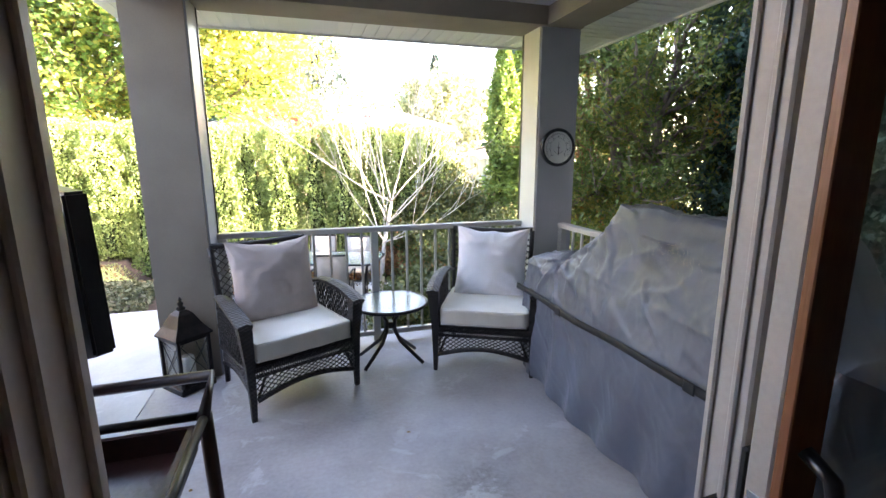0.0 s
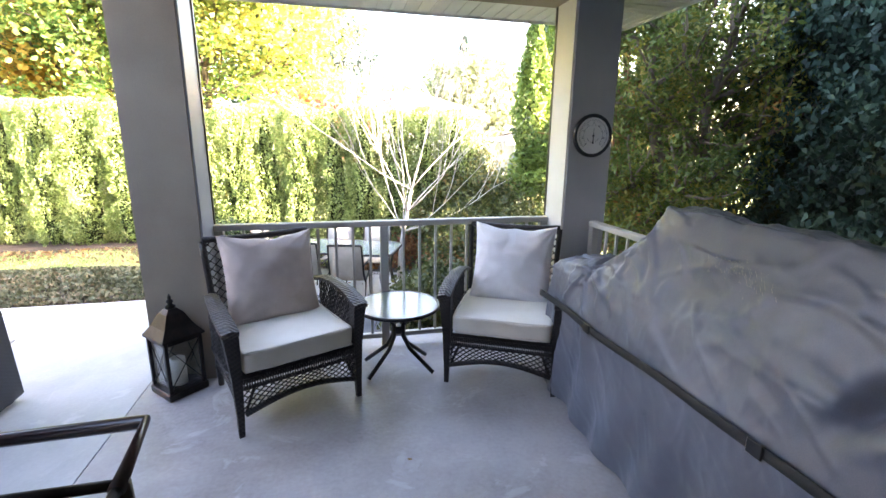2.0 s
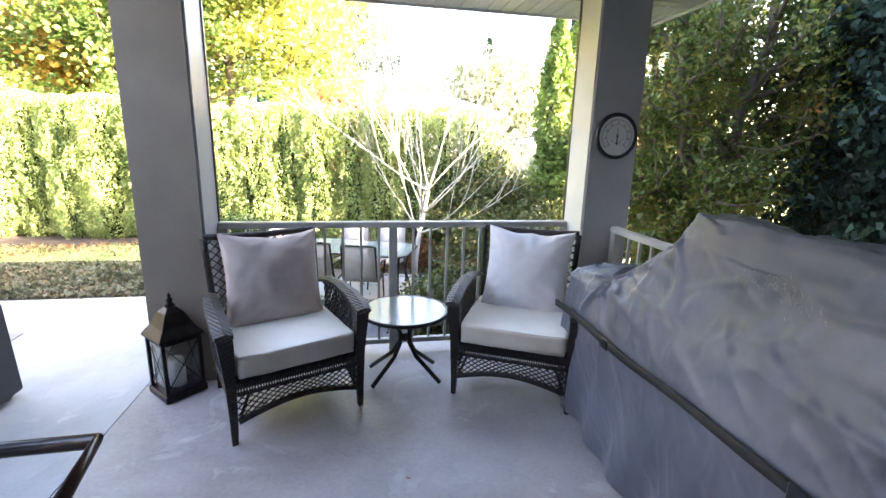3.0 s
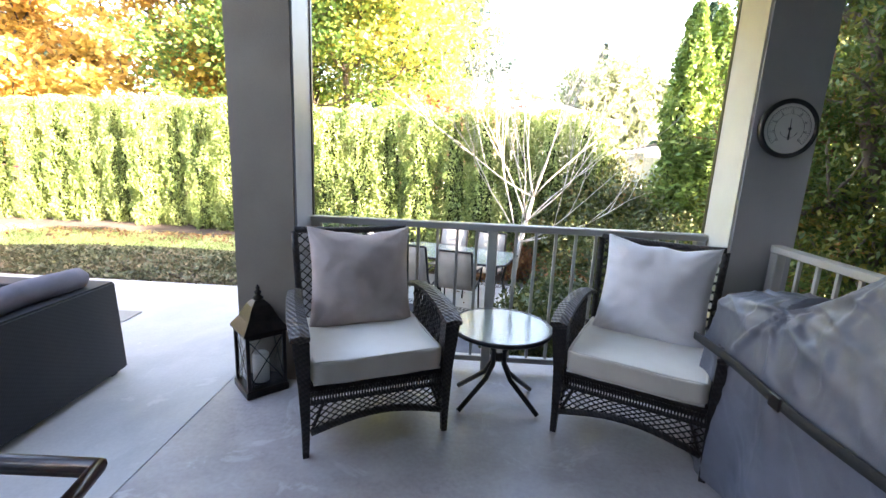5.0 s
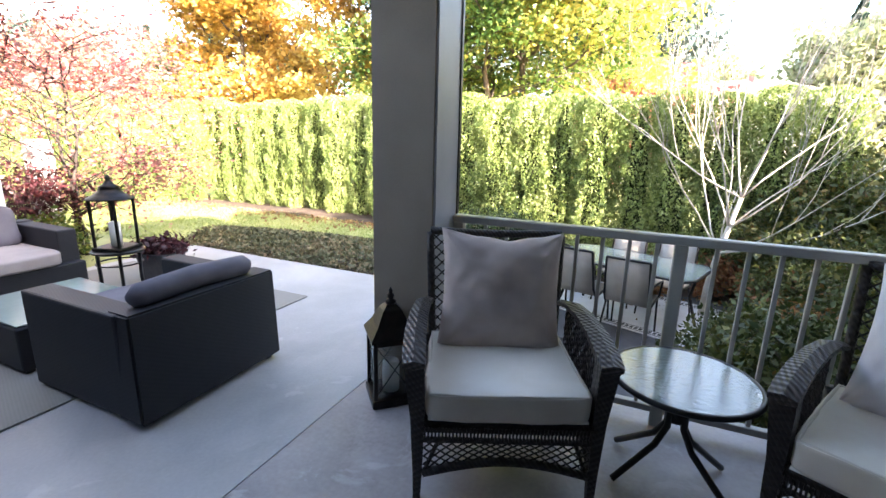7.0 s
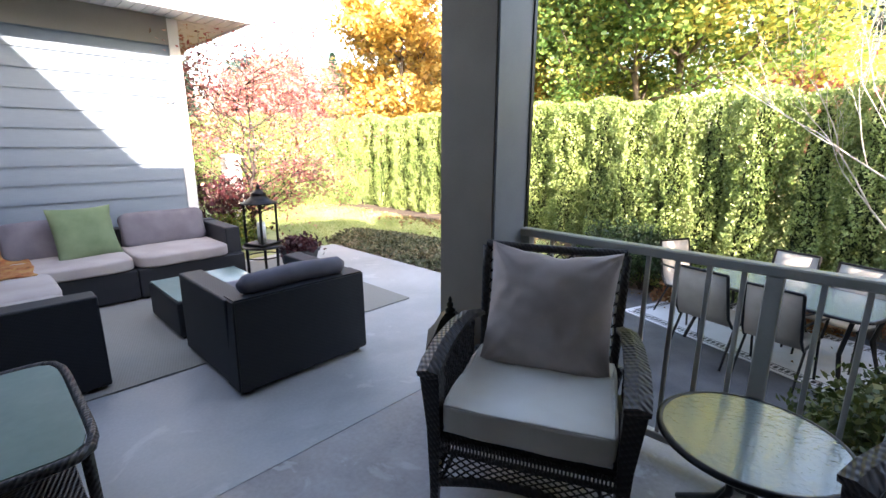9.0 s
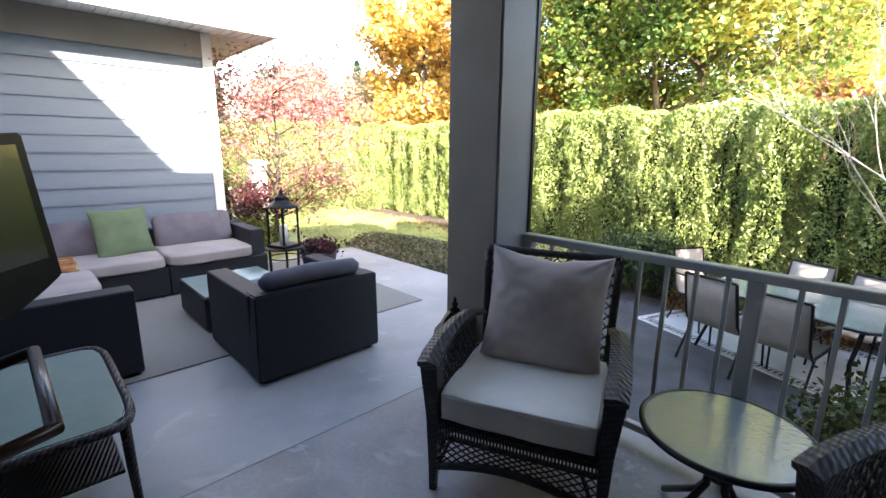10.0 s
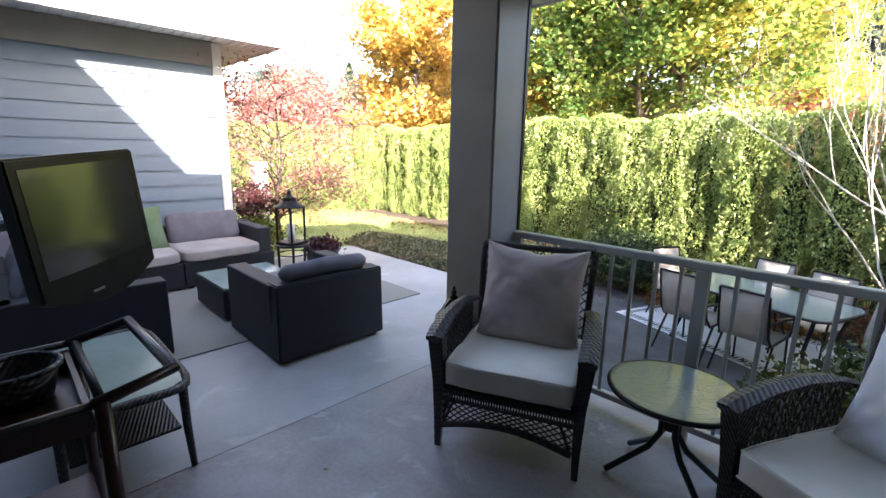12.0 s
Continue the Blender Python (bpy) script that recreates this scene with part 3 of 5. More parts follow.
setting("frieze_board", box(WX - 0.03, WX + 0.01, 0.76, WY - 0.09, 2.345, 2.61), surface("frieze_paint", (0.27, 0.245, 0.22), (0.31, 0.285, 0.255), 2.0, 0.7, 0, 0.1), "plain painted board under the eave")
soffit("wing_soffit", WX - 0.03, WX + 0.58, 0.76, WY + 0.58, 2.62, "x", "white ribbed soffit of the wing")
soffit("wing_soffit_north", -9.5, WX - 0.03, WY - 0.03, WY + 0.58, 2.62, "y", "white ribbed north soffit of the wing")
setting("wing_fascia", box(WX + 0.58, WX + 0.64, 0.76, WY + 0.64, 2.545, 2.76), WHITE, "white gutter and fascia in full sun")
setting("wing_fascia_north", box(-9.5, WX + 0.58, WY + 0.58, WY + 0.61, 2.60, 2.76), WHITE, "white north fascia")
bm = bmesh.new()
ex, ey, ez, run, rise = WX + 0.63, WY + 0.63, 2.77, 2.6, 1.25
v = [bm.verts.new(p) for p in ((ex, 0.3, ez), (ex, ey, ez), (-9.6, ey, ez), (ex - run, 0.3, ez + rise), (ex - run, ey - run, ez + rise), (-9.6, ey - run, ez + rise))]
for f in ((0, 1, 4, 3), (1, 2, 5, 4)):
    bm.faces.new([v[k] for k in f])
setting("wing_roof", bm, SHINGLE, "grey hip roof of the wing")
wall_boards = bpy.data.objects["wing_wall"]
bm = bmesh.new()
q = [bm.verts.new(p) for p in ((-0.03, 0, 0), (0.0, 0, 0), (-0.018, 0, 0.19), (-0.03, 0, 0.19))]
w = [bm.verts.new(p.co + Vector((0, WY - 0.09 - 0.76, 0))) for p in q]
for k in range(4):
    bm.faces.new((q[k], q[(k + 1) % 4], w[(k + 1) % 4], w[k]))
bm.faces.new(q[::-1]), bm.faces.new(w)
BOARD = mesh_of("siding_board", bm)
for k in range(16):
    b = part("siding_board", BOARD, SIDING, wall_boards)
    b.location = (WX, 0.76, 2.339 - 0.1675 * k)

# ---- railings ----


def railing(m, length, posts, label, step=0.118):
    r = thing("railing", m, label, "railing")
    part("top_rail", box(0, length, -0.03, 0.03, 0.91, 0.95, 0.006), RAIL, r, "flat painted top rail")
    part("bottom_rail", box(0, length, -0.02, 0.02, 0.07, 0.105, 0.004), RAIL, r)
    for x in posts:
        part("post", box(x - 0.028, x + 0.028, -0.025, 0.025, 0.0, 0.91, 0.004), RAIL, r)
    k = step / 2
    bal = mesh_of("baluster", box(-0.009, 0.009, -0.009, 0.009, 0.105, 0.91, 0.002))
    while k < length:
        if all(abs(k - x) > 0.05 for x in posts):
            b = part("baluster", bal, RAIL, r)
            b.location = (k, 0, 0)
        k += step
    return r


railing(pose(-0.026, 3.635, 0), 2.347, [0.03, 1.10, 2.315], "greige painted metal porch railing between the posts")
railing(pose(2.56, 0.78, 0, 0, 0, 90), 2.61, [0.03, 1.3, 2.58], "greige painted metal side railing behind the covered grill")

# ---- dial on the corner post ----
clock = thing("wall_thermometer", pose(2.493, 3.385, 1.545, 90, 0, 0), "round white dial thermometer with black rim on the corner post", "thermometer")
part("rim", tube([(0.134 * math.cos(a), 0.134 * math.sin(a), 0.010) for a in (2 * math.pi * k / 48 for k in range(48))], 0.0135, 8, closed=True, flat=1.5), BLACK, clock, "black round rim", smooth=True)
part("dial", lathe([(0.124, -0.012), (0.124, 0.018)], 40), WHITE, clock, "white dial")
bm = bmesh.new()
for k in range(41):
    a = radians(225 - 270 * k / 40)
    r0 = 0.088 if k % 5 == 0 else 0.096
    tube([(r0 * math.cos(a), r0 * math.sin(a), 0.0195), (0.104 * math.cos(a), 0.104 * math.sin(a), 0.0195)], 0.0009, 4, bm)
for r0, a0, a1 in ((0.106, -45, 225), (0.072, -45, 225), (0.045, 200, 340)):
    tube([(r0 * math.cos(radians(a)), r0 * math.sin(radians(a)), 0.0195) for a in range(a0, a1 + 1, 6)], 0.0008, 4, bm)
part("scale_marks", bm, BLACK, clock)
for k in range(9):
    a = radians(225 - 270 * k / 8)
    cu = bpy.data.curves.new("dial_number", "FONT")
    cu.body, cu.size, cu.align_x, cu.align_y = str(k * 10 - 30), 0.017, "CENTER", "CENTER"
    tmp = bpy.data.objects.new("t", cu)
    me = bpy.data.meshes.new_from_object(tmp)
    bpy.data.objects.remove(tmp)
    t = part("dial_number", me, BLACK, clock)
    t.location = (0.081 * math.cos(a), 0.081 * math.sin(a), 0.0192)
part("needle", tube([(0, -0.055, 0.024), (0, -0.02, 0.024), (0, 0.05, 0.024)], [0.005, 0.003, 0.001], 6), BLACK, clock, "thin black needle")
part("hub", lathe([(0.006, 0.018), (0.006, 0.028)], 16), BLACK, clock)


# ---- wicker armchairs ----
def armchair(m, pillow_mat, pillow_label, label):
    c = thing("wicker_armchair", m, label, "chair", "wicker armchairs on the porch")
    for s in (-1, 1):
        part("front_leg", tube([(s * 0.312, -0.305, 0.0), (s * 0.31, -0.305, 0.12), (s * 0.312, -0.30, 0.35), (s * 0.322, -0.30, 0.54), (s * 0.325, -0.30, 0.575)], [0.018, 0.023, 0.034, 0.047, 0.047], 4), WICKER, c, "wicker wrapped tapering front leg")
        part("back_leg", tube([(s * 0.285, 0.31, 0.0), (s * 0.285, 0.27, 0.3), (s * 0.30, 0.27, 0.42)], [0.016, 0.02, 0.022], 8), WICKER, c, smooth=True)
        pts = [(s * 0.325, -0.345, 0.575), (s * 0.328, -0.28, 0.595), (s * 0.33, -0.16, 0.62), (s * 0.325, 0.0, 0.635), (s * 0.315, 0.14, 0.63), (s * 0.30, 0.26, 0.60)]
        part("armrest", tube(pts, [0.044, 0.047, 0.045, 0.041, 0.037, 0.032], 6, flat=0.5), WICKER_TOP, c, "worn braided armrest")

        def side(u, v, s=s):
            y = -0.27 + 0.52 * u
            return Vector((s * (0.318 + 0.006 * math.sin(u * 3)), y, 0.30 + v * (0.30 + 0.03 * math.sin(u * 3.1))))
        bm = lattice(side, 13, 5, 0.0036)
        for k in range(22):
            u = (k + 0.5) / 22
            tube([side(u + 0.006 * math.sin(j * 2.1 + k), j / 6) for j in range(7)], 0.0034, 4, bm)
        part("side_weave", bm, WICKER, c, "open woven side panel")
        part("side_rail", tube([(s * 0.315, -0.28, 0.29), (s * 0.31, 0.26, 0.28)], 0.018, 8), WICKER, c, smooth=True)

        def low(u, v, s=s):
            return Vector((s * 0.305, -0.28 + 0.54 * u, 0.155 + 0.05 * math.sin(u * math.pi) + v * (0.13 - 0.05 * math.sin(u * math.pi))))
        part("side_apron", lattice(low, 16, 4, 0.003), WICKER, c)
        part("side_arch", tube([low(k / 8, 0) for k in range(9)], 0.014, 6), WICKER, c, smooth=True)
    part("seat_frame", box(-0.30, 0.30, -0.315, 0.27, 0.285, 0.345, 0.01), WICKER, c, "woven seat frame")

    def front(u, v):
        x = -0.29 + 0.58 * u
        base = 0.125 + 0.055 * math.sin(u * math.pi)
        return Vector((x, -0.318, base + v * (0.265 - base)))
    part("front_weave", lattice(front, 15, 4, 0.0040), WICKER, c, "open lattice front apron")
    part("front_arch", tube([front(k / 12, 0) for k in range(13)], 0.02, 6, flat=0.8), WICKER, c, "arched lower front rail", smooth=True)
    bm = tube([(-0.29, -0.322, 0.27), (0.29, -0.322, 0.27)], 0.012, 6)
    for k in range(48):
        x = -0.285 + 0.57 * k / 47
        tube([(x, -0.33, 0.268), (x, -0.330, 0.325)], 0.0045, 4, bm)
    part("front_band", bm, WICKER, c, "closely woven front band")
    for s in (-1, 1):
        part("brace", tube([(s * 0.285, -0.315, 0.13), (s * 0.235, -0.315, 0.27)], 0.008, 6), WICKER, c)

    def back(u, v):
        w = 0.275 + 0.022 * v
        return Vector((-w + 2 * w * u, 0.26 + 0.105 * v + 0.02 * math.sin(math.pi * u), 0.33 + 0.575 * v))
    for s in (0, 1):
        part("back_post", tube([back(s, k / 6) for k in range(7)], 0.018, 8), WICKER, c, smooth=True)
    part("back_rail", tube([back(k / 10, 1) + Vector((0, 0, -0.012 * math.cos(math.pi * (k / 10 - 0.5)) + 0.008)) for k in range(11)], 0.019, 8), WICKER, c, "curved top rail", smooth=True)
    part("back_weave", lattice(back, 12, 12, 0.0042), WICKER, c, "open woven back")
    cu = soft_box(0.575, 0.575, 0.110, 14, 18, 0.006, 0.0, m[0][3])
    bmesh.ops.transform(cu, matrix=Matrix.Translation((0, -0.045, 0.402)), verts=cu.verts)
    cu.normal_update()
    # Upright faces get the cloth with shade in its colour.
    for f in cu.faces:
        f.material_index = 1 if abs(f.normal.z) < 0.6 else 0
    seat = part("seat_cushion", cu, CREAM, c, "cream piped box seat cushion, sides tinted tan for shade", smooth=True)
    seat.data.materials.append(SIDE_SHADE)
    ring = [(-0.272, -0.318), (0.272, -0.318), (0.276, 0.226), (-0.276, 0.226)]
    for z in (0.451, 0.351):
        line = []
        for (x0, y0), (x1, y1) in zip(ring, ring[1:] + ring[:1]):
            for k in range(12):
                f = k / 12
                bow = 0.006 * math.sin(math.pi * f)
                px, py = x0 + (x1 - x0) * f, y0 + (y1 - y0) * f
                line.append((px * (1 + bow), py + (bow if y0 == y1 and y0 > 0 else -bow if y0 == y1 else 0), z + 0.004 * noise.noise((px * 9, py * 9, m[0][3]))))
        part("piping", tube(line, 0.0058, 6, closed=True), PIPING, seat, "raised corded piping", smooth=True)
    pl = pillow(0.525, 0.55, 0.23, 44, m[0][3] * 3, 0.014, 0.026)
    bmesh.ops.transform(pl, matrix=pose(0.01, 0.175, 0.682, 74, 1.5, 0), verts=pl.verts)
    part("back_pillow", pl, pillow_mat, c, pillow_label, smooth=True)
    return c


armchair(pose(0.414, 3.12, 0, 0, 0, 24.0) @ Matrix.Diagonal((1.06, 1, 1, 1)), TAUPE, "faded taupe square back pillow", "dark brown wicker armchair with cream seat beside the porch post")
armchair(pose(1.828, 3.147, 0, 0, 0, -27.2) @ Matrix.Diagonal((1.06, 1, 1, 1)), PALE, "pale pinkish square back pillow", "dark brown wicker armchair with pale pillow beside the covered grill")

# ---- round glass side table ----
tb = thing("side_table", pose(1.12, 3.265, -0.04), "round glass side table on curved black legs between armchairs", "table")
part("tabletop", lathe([(0.258, 0.488), (0.261, 0.491), (0.261, 0.496), (0.258, 0.499)], 48), TABLE_GLASS, tb, "rippled glass tabletop", smooth=False)
part("rim", tube([(0.266 * math.cos(a), 0.266 * math.sin(a), 0.490) for a in (2 * math.pi * k / 48 for k in range(48))], 0.012, 8, closed=True), FRAME, tb, "black metal rim", smooth=True)
for k in range(4):
    a = radians((-33, -147, 33, 147)[k])
    ca, sa = math.cos(a), math.sin(a)
    part("leg", tube([(0.20 * ca, 0.20 * sa, 0.478), (0.09 * ca, 0.09 * sa, 0.44), (0.035 * ca, 0.035 * sa, 0.36), (0.035 * ca, 0.035 * sa, 0.28), (0.08 * ca, 0.08 * sa, 0.20), (0.25 * ca, 0.25 * sa, 0.054)], 0.014, 8), FRAME, tb, "bent black leg", smooth=True)
part("collar", lathe([(0.03, 0.30), (0.034, 0.31), (0.034, 0.34), (0.03, 0.35)], 16), FRAME, tb)


# ---- lantern on the floor by the post ----
lan = thing("floor_lantern", pose(-0.215, 3.275, 0, 0, 0, 43), "black metal lantern with white candle at the post foot", "lantern")
H = 0.098
part("base", box(-H - 0.018, H + 0.018, -H - 0.018, H + 0.018, 0.0, 0.045, 0.006), BRONZE, lan, "stepped black base")
for sx in (-1, 1):
    for sy in (-1, 1):
        part("corner_bar", box(sx * H - 0.01, sx * H + 0.01, sy * H - 0.01, sy * H + 0.01, 0.045, 0.36, 0.002), BRONZE, lan)
for k in range(4):
    m = pose(0, 0, 0, 0, 0, 90 * k)
    bm = tube([(-H, -H, 0.06), (H, -H, 0.34)], 0.0028, 4)
    tube([(H, -H, 0.06), (-H, -H, 0.34)], 0.0028, 4, bm)
    box(-H, H, -H - 0.006, -H + 0.006, 0.335, 0.36, 0.001, bm)
    bm.transform(m)
    part("cross_bars", bm, BRONZE, lan, "thin crossed bars")
    bm = box(-H + 0.01, H - 0.01, -H + 0.006, -H + 0.009, 0.045, 0.335)
    bm.transform(m)
    part("pane", bm, CLEAR_GLASS, lan)
bm = bmesh.new()
prof = [(H + 0.022, 0.36), (H + 0.022, 0.372), (H - 0.015, 0.425), (0.048, 0.50), (0.024, 0.525)]
rings = [[bm.verts.new((sx * r, sy * r, z)) for sx, sy in ((-1, -1), (1, -1), (1, 1), (-1, 1))] for r, z in prof]
for u, v in zip(rings, rings[1:]):
    for k in range(4):
        bm.faces.new((u[k], u[(k + 1) % 4], v[(k + 1) % 4], v[k]))
bm.faces.new(rings[0][::-1]), bm.faces.new(rings[-1])
part("roof", bm, BRONZE, lan, "four-sided flared metal roof")
part("finial", lathe([(0.026, 0.525), (0.028, 0.54), (0.012, 0.55), (0.018, 0.562), (0.018, 0.572), (0.008, 0.58), (0.011, 0.592), (0.002, 0.61)], 16), BRONZE, lan, "turned finial", smooth=True)
part("candle", lathe([(0.044, 0.045), (0.045, 0.16), (0.042, 0.205), (0.034, 0.213), (0.03, 0.20)], 24), CANDLE, lan, "thick white candle", smooth=True)


# ---- covered grill ----
def lerp_rows(rows, t):
    for (a, p), (b, q) in zip(rows, rows[1:]):
        if t <= b:
            f = (t - a) / (b - a)
            f = f * f * (3 - 2 * f)
            return [(x0 + (x1 - x0) * f, z0 + (z1 - z0) * f) for (x0, z0), (x1, z1) in zip(p, q)]
    return rows[-1][1]


GRILL_Y0, GRILL_Y1 = 1.02, 2.90
sect = [
    (0.0, [(1.99, 0.02), (1.99, 0.30), (1.99, 0.58), (2.01, 0.78), (2.06, 0.84), (2.15, 0.86), (2.25, 0.87), (2.36, 0.87), (2.45, 0.85), (2.48, 0.60), (2.48, 0.03)]),
    (0.10, [(1.96, 0.02), (1.97, 0.30), (1.97, 0.58), (2.00, 0.80), (2.06, 0.91), (2.13, 1.08), (2.21, 1.205), (2.34, 1.20), (2.45, 1.02), (2.48, 0.60), (2.48, 0.03)]),
    (0.40, [(1.94, 0.02), (1.96, 0.30), (1.97, 0.59), (2.02, 0.80), (2.09, 0.92), (2.15, 1.09), (2.22, 1.21), (2.36, 1.20), (2.45, 1.03), (2.48, 0.60), (2.48, 0.03)]),
    (0.63, [(1.93, 0.02), (1.95, 0.30), (1.97, 0.60), (2.02, 0.80), (2.09, 0.93), (2.15, 1.09), (2.21, 1.205), (2.37, 1.20), (2.44, 1.04), (2.48, 0.60), (2.48, 0.03)]),
    (0.715, [(1.94, 0.02), (1.96, 0.30), (1.97, 0.60), (2.02, 0.79), (2.08, 0.90), (2.15, 0.99), (2.22, 1.05), (2.30, 1.05), (2.44, 0.95), (2.48, 0.60), (2.48, 0.03)]),
    (0.81, [(1.98, 0.02), (1.98, 0.30), (1.98, 0.60), (2.02, 0.78), (2.07, 0.84), (2.14, 0.87), (2.22, 0.87), (2.32, 0.87), (2.44, 0.84), (2.48, 0.60), (2.48, 0.03)]),
    (1.0, [(1.985, 0.02), (1.985, 0.30), (1.985, 0.59), (2.02, 0.76), (2.07, 0.80), (2.14, 0.82), (2.22, 0.82), (2.32, 0.82), (2.44, 0.80), (2.48, 0.58), (2.48, 0.03)]),
]
bm = bmesh.new()
NU, NV = 270, 230
rows = []
for i in range(NU + 1):
    t = i / NU
    pr = [Vector((x, 0, z)) for x, z in lerp_rows(sect, t)]
    ln = [0]
    for a, b in zip(pr, pr[1:]):
        ln.append(ln[-1] + (b - a).length)
    row = []
    for j in range(NV + 1):
        s = ln[-1] * j / NV
        k = max(n for n in range(len(pr) - 1) if ln[n] <= s + 1e-9)
        p = pr[k].lerp(pr[k + 1], (s - ln[k]) / (ln[k + 1] - ln[k]))
        p = Vector((p.x, GRILL_Y0 + (GRILL_Y1 - GRILL_Y0) * t, p.z))
        up = smooth(0.55, 0.9, p.z)
        low_ = 1 - smooth(0.1, 0.55, p.z)
        front_ = 1 - smooth(2.0, 2.3, p.x)
        ridge2 = 1 - abs(noise.noise(Vector((p.y * 7 + p.z * 2.5, p.z * 2.2 - p.y, 1.7)))) * 2
        ridge3 = 1 - abs(noise.noise(Vector((p.y * 9 - p.z * 6, p.z * 6 + p.y * 2, 5.7)))) * 2
        sharp = lambda r: max(0.0, r) ** 2.2
        folds = 1 - abs(noise.noise(Vector((p.y * 3.1 + p.x * 5, p.x * 4 - p.y * 1.2, p.z * 1.5)))) * 2
        fine = 1 - abs(noise.noise(Vector((p.y * 13 + p.z * 9, p.z * 15 - p.y * 7, 3.1)))) * 2
        line = lambda q_, s_, w_: max(0.0, 1 - abs(noise.noise(q_ * s_)) * w_)
        c1 = line(Vector((p.y + 0.6 * p.z, p.z * 0.5 - p.y * 0.3 + p.x * 2, 4.0)), 3.0, 7)
        c2 = line(Vector((p.y - 1.1 * p.z, p.x * 2 + p.z * 0.4, 8.0)), 4.5, 6)
        c3 = line(Vector((p.y * 1.5, p.z * 0.9 + p.x, 1.0)), 7.0, 5)
        an = math.atan2(p.z - 1.22, p.y - 2.38)
        rad = math.hypot(p.z - 1.22, p.y - 2.38)
        fan = max(0.0, math.cos(11 * an + 2.5 * noise.noise((rad * 3, 0, 0)))) ** 3 * math.exp(-rad * 1.6)
        an2 = math.atan2(p.z - 0.84, p.y - 2.56)
        rad2 = math.hypot(p.z - 0.84, p.y - 2.56)
        fan2 = max(0.0, math.cos(7 * an2 + 1.0)) ** 3 * math.exp(-rad2 * 2.0)
        pocket = math.exp(-((p.y - 1.22 + 0.5 * (p.z - 0.85)) / 0.045) ** 2 - ((p.z - 0.87) / 0.10) ** 2)
        hollow = math.exp(-((p.y - 1.95) / 0.26) ** 2 - ((p.z - 1.0) / 0.12) ** 2)
        seam = math.exp(-((p.z - 0.80 - 0.05 * (p.y - 1.4)) / 0.010) ** 2)
        rim = math.exp(-((p.z - 1.17) / 0.016) ** 2) * (p.x < 2.24)
        d = 0.020 * fan * (1 - smooth(0.5, 1.0, rad)) + 0.024 * fan2 - 0.035 * hollow * front_ - 0.085 * pocket * front_ + 0.006 * seam * front_ + 0.007 * rim + 0.008 * c1 * (0.4 + 0.8 * up) + 0.008 * c2 * (0.4 + 0.8 * up) + 0.002 * c3 + 0.003 * sharp(ridge2) * (0.3 + 0.7 * up) + 0.003 * sharp(ridge3) * (1.2 - low_) + 0.003 * sharp(folds) * up + 0.001 * sharp(fine) - 0.010 + 0.04 * low_ * front_ * noise.noise(Vector((p.y * 5, 0.6 * p.z, 9)))
        d += 0.028 * low_ * math.sin(p.y * 21 + 1.5 * math.sin(p.z * 4)) * front_ * 0.6
        n = Vector((-1, 0, 0.3)) if p.x < 2.15 else (Vector((0, 0, 1)) if p.z > 0.7 else Vector((1, 0, 0)))
        near_strap = math.exp(-((p.z - 0.6) / 0.035) ** 2) * front_
        p += n.normalized() * d * (1 - 0.8 * near_strap)
        p.z += 0.012 * noise.noise((p.y * 4, p.x * 3, 0)) * (1 if p.z > 0.06 else 0.8)
        p.z = max(p.z, 0.008)
        row.append(bm.verts.new(p))
    rows.append(row)
for u, v in zip(rows, rows[1:]):
    for k in range(NV):
        bm.faces.new((u[k], u[k + 1], v[k + 1], v[k]))
for row, y in ((rows[0], GRILL_Y0 - 0.02), (rows[-1], GRILL_Y1 + 0.02)):
    mid, cols = NV // 2, []
    inner = []
    ring = [v.co.copy() for v in row]
    for f in (0.0, 0.12, 0.3, 0.6):
        cc = Vector((2.23, y + (0.012 if f else 0), 0.45))
        inner.append(row if f == 0 else [bm.verts.new(Vector((p.x + (cc.x - p.x) * f, y + 0.015 * noise.noise(p * 9) * (1 if f else 0), p.z + (0.0 if p.z < 0.05 else (0.35 - p.z) * f * 0.9)))) for p in ring])
    for a, b in zip(inner, inner[1:]):
        for k in range(NV):
            bm.faces.new((a[k], a[k + 1], b[k + 1], b[k]) if row is rows[-1] else (a[k + 1], a[k], b[k], b[k + 1]))
    bm.faces.new(inner[-1] if row is rows[-1] else inner[-1][::-1])
bmesh.ops.recalc_face_normals(bm, faces=bm.faces[:])
grill = thing("covered_grill", pose(0, 0, 0), "large barbecue under a creased grey fabric cover by the side railing", "grill")
patch = bmesh.new()
H_ = np.random.default_rng(77)
for k in range(150):
    i = int(NU * (H_.normal(1.77, 0.075) - GRILL_Y0) / (GRILL_Y1 - GRILL_Y0))
    zz = H_.normal(1.04, 0.028) + 0.12 * (i / NU * 1.88 + GRILL_Y0 - 1.77)
    j = min(range(NV // 2), key=lambda j_: abs(rows[i][j_].co.z - zz))
    a, b = rows[i][j].co, rows[i + 1][j + 1].co
    nn = (rows[i + 1][j].co - a).cross(rows[i][j + 1].co - a).normalized()
    if nn.x > 0:
        nn = -nn
    s = H_.uniform(0.3, 1.3)
    v = [patch.verts.new(a + nn * 0.006 + (b - a) * s * f + Vector((0, 0, e))) for f, e in ((0, 0), (1, 0), (1, 0.003), (0, 0.003))]
    patch.faces.new(v)
part("cover", bm, COVER, grill, "creased faded grey fabric cover", smooth=True)
part("stitching", patch, surface("frayed_thread", (0.20, 0.20, 0.19), (0.34, 0.33, 0.30), 30, 0.9), grill, "frayed pale stitching of a worn tag", "stuff")


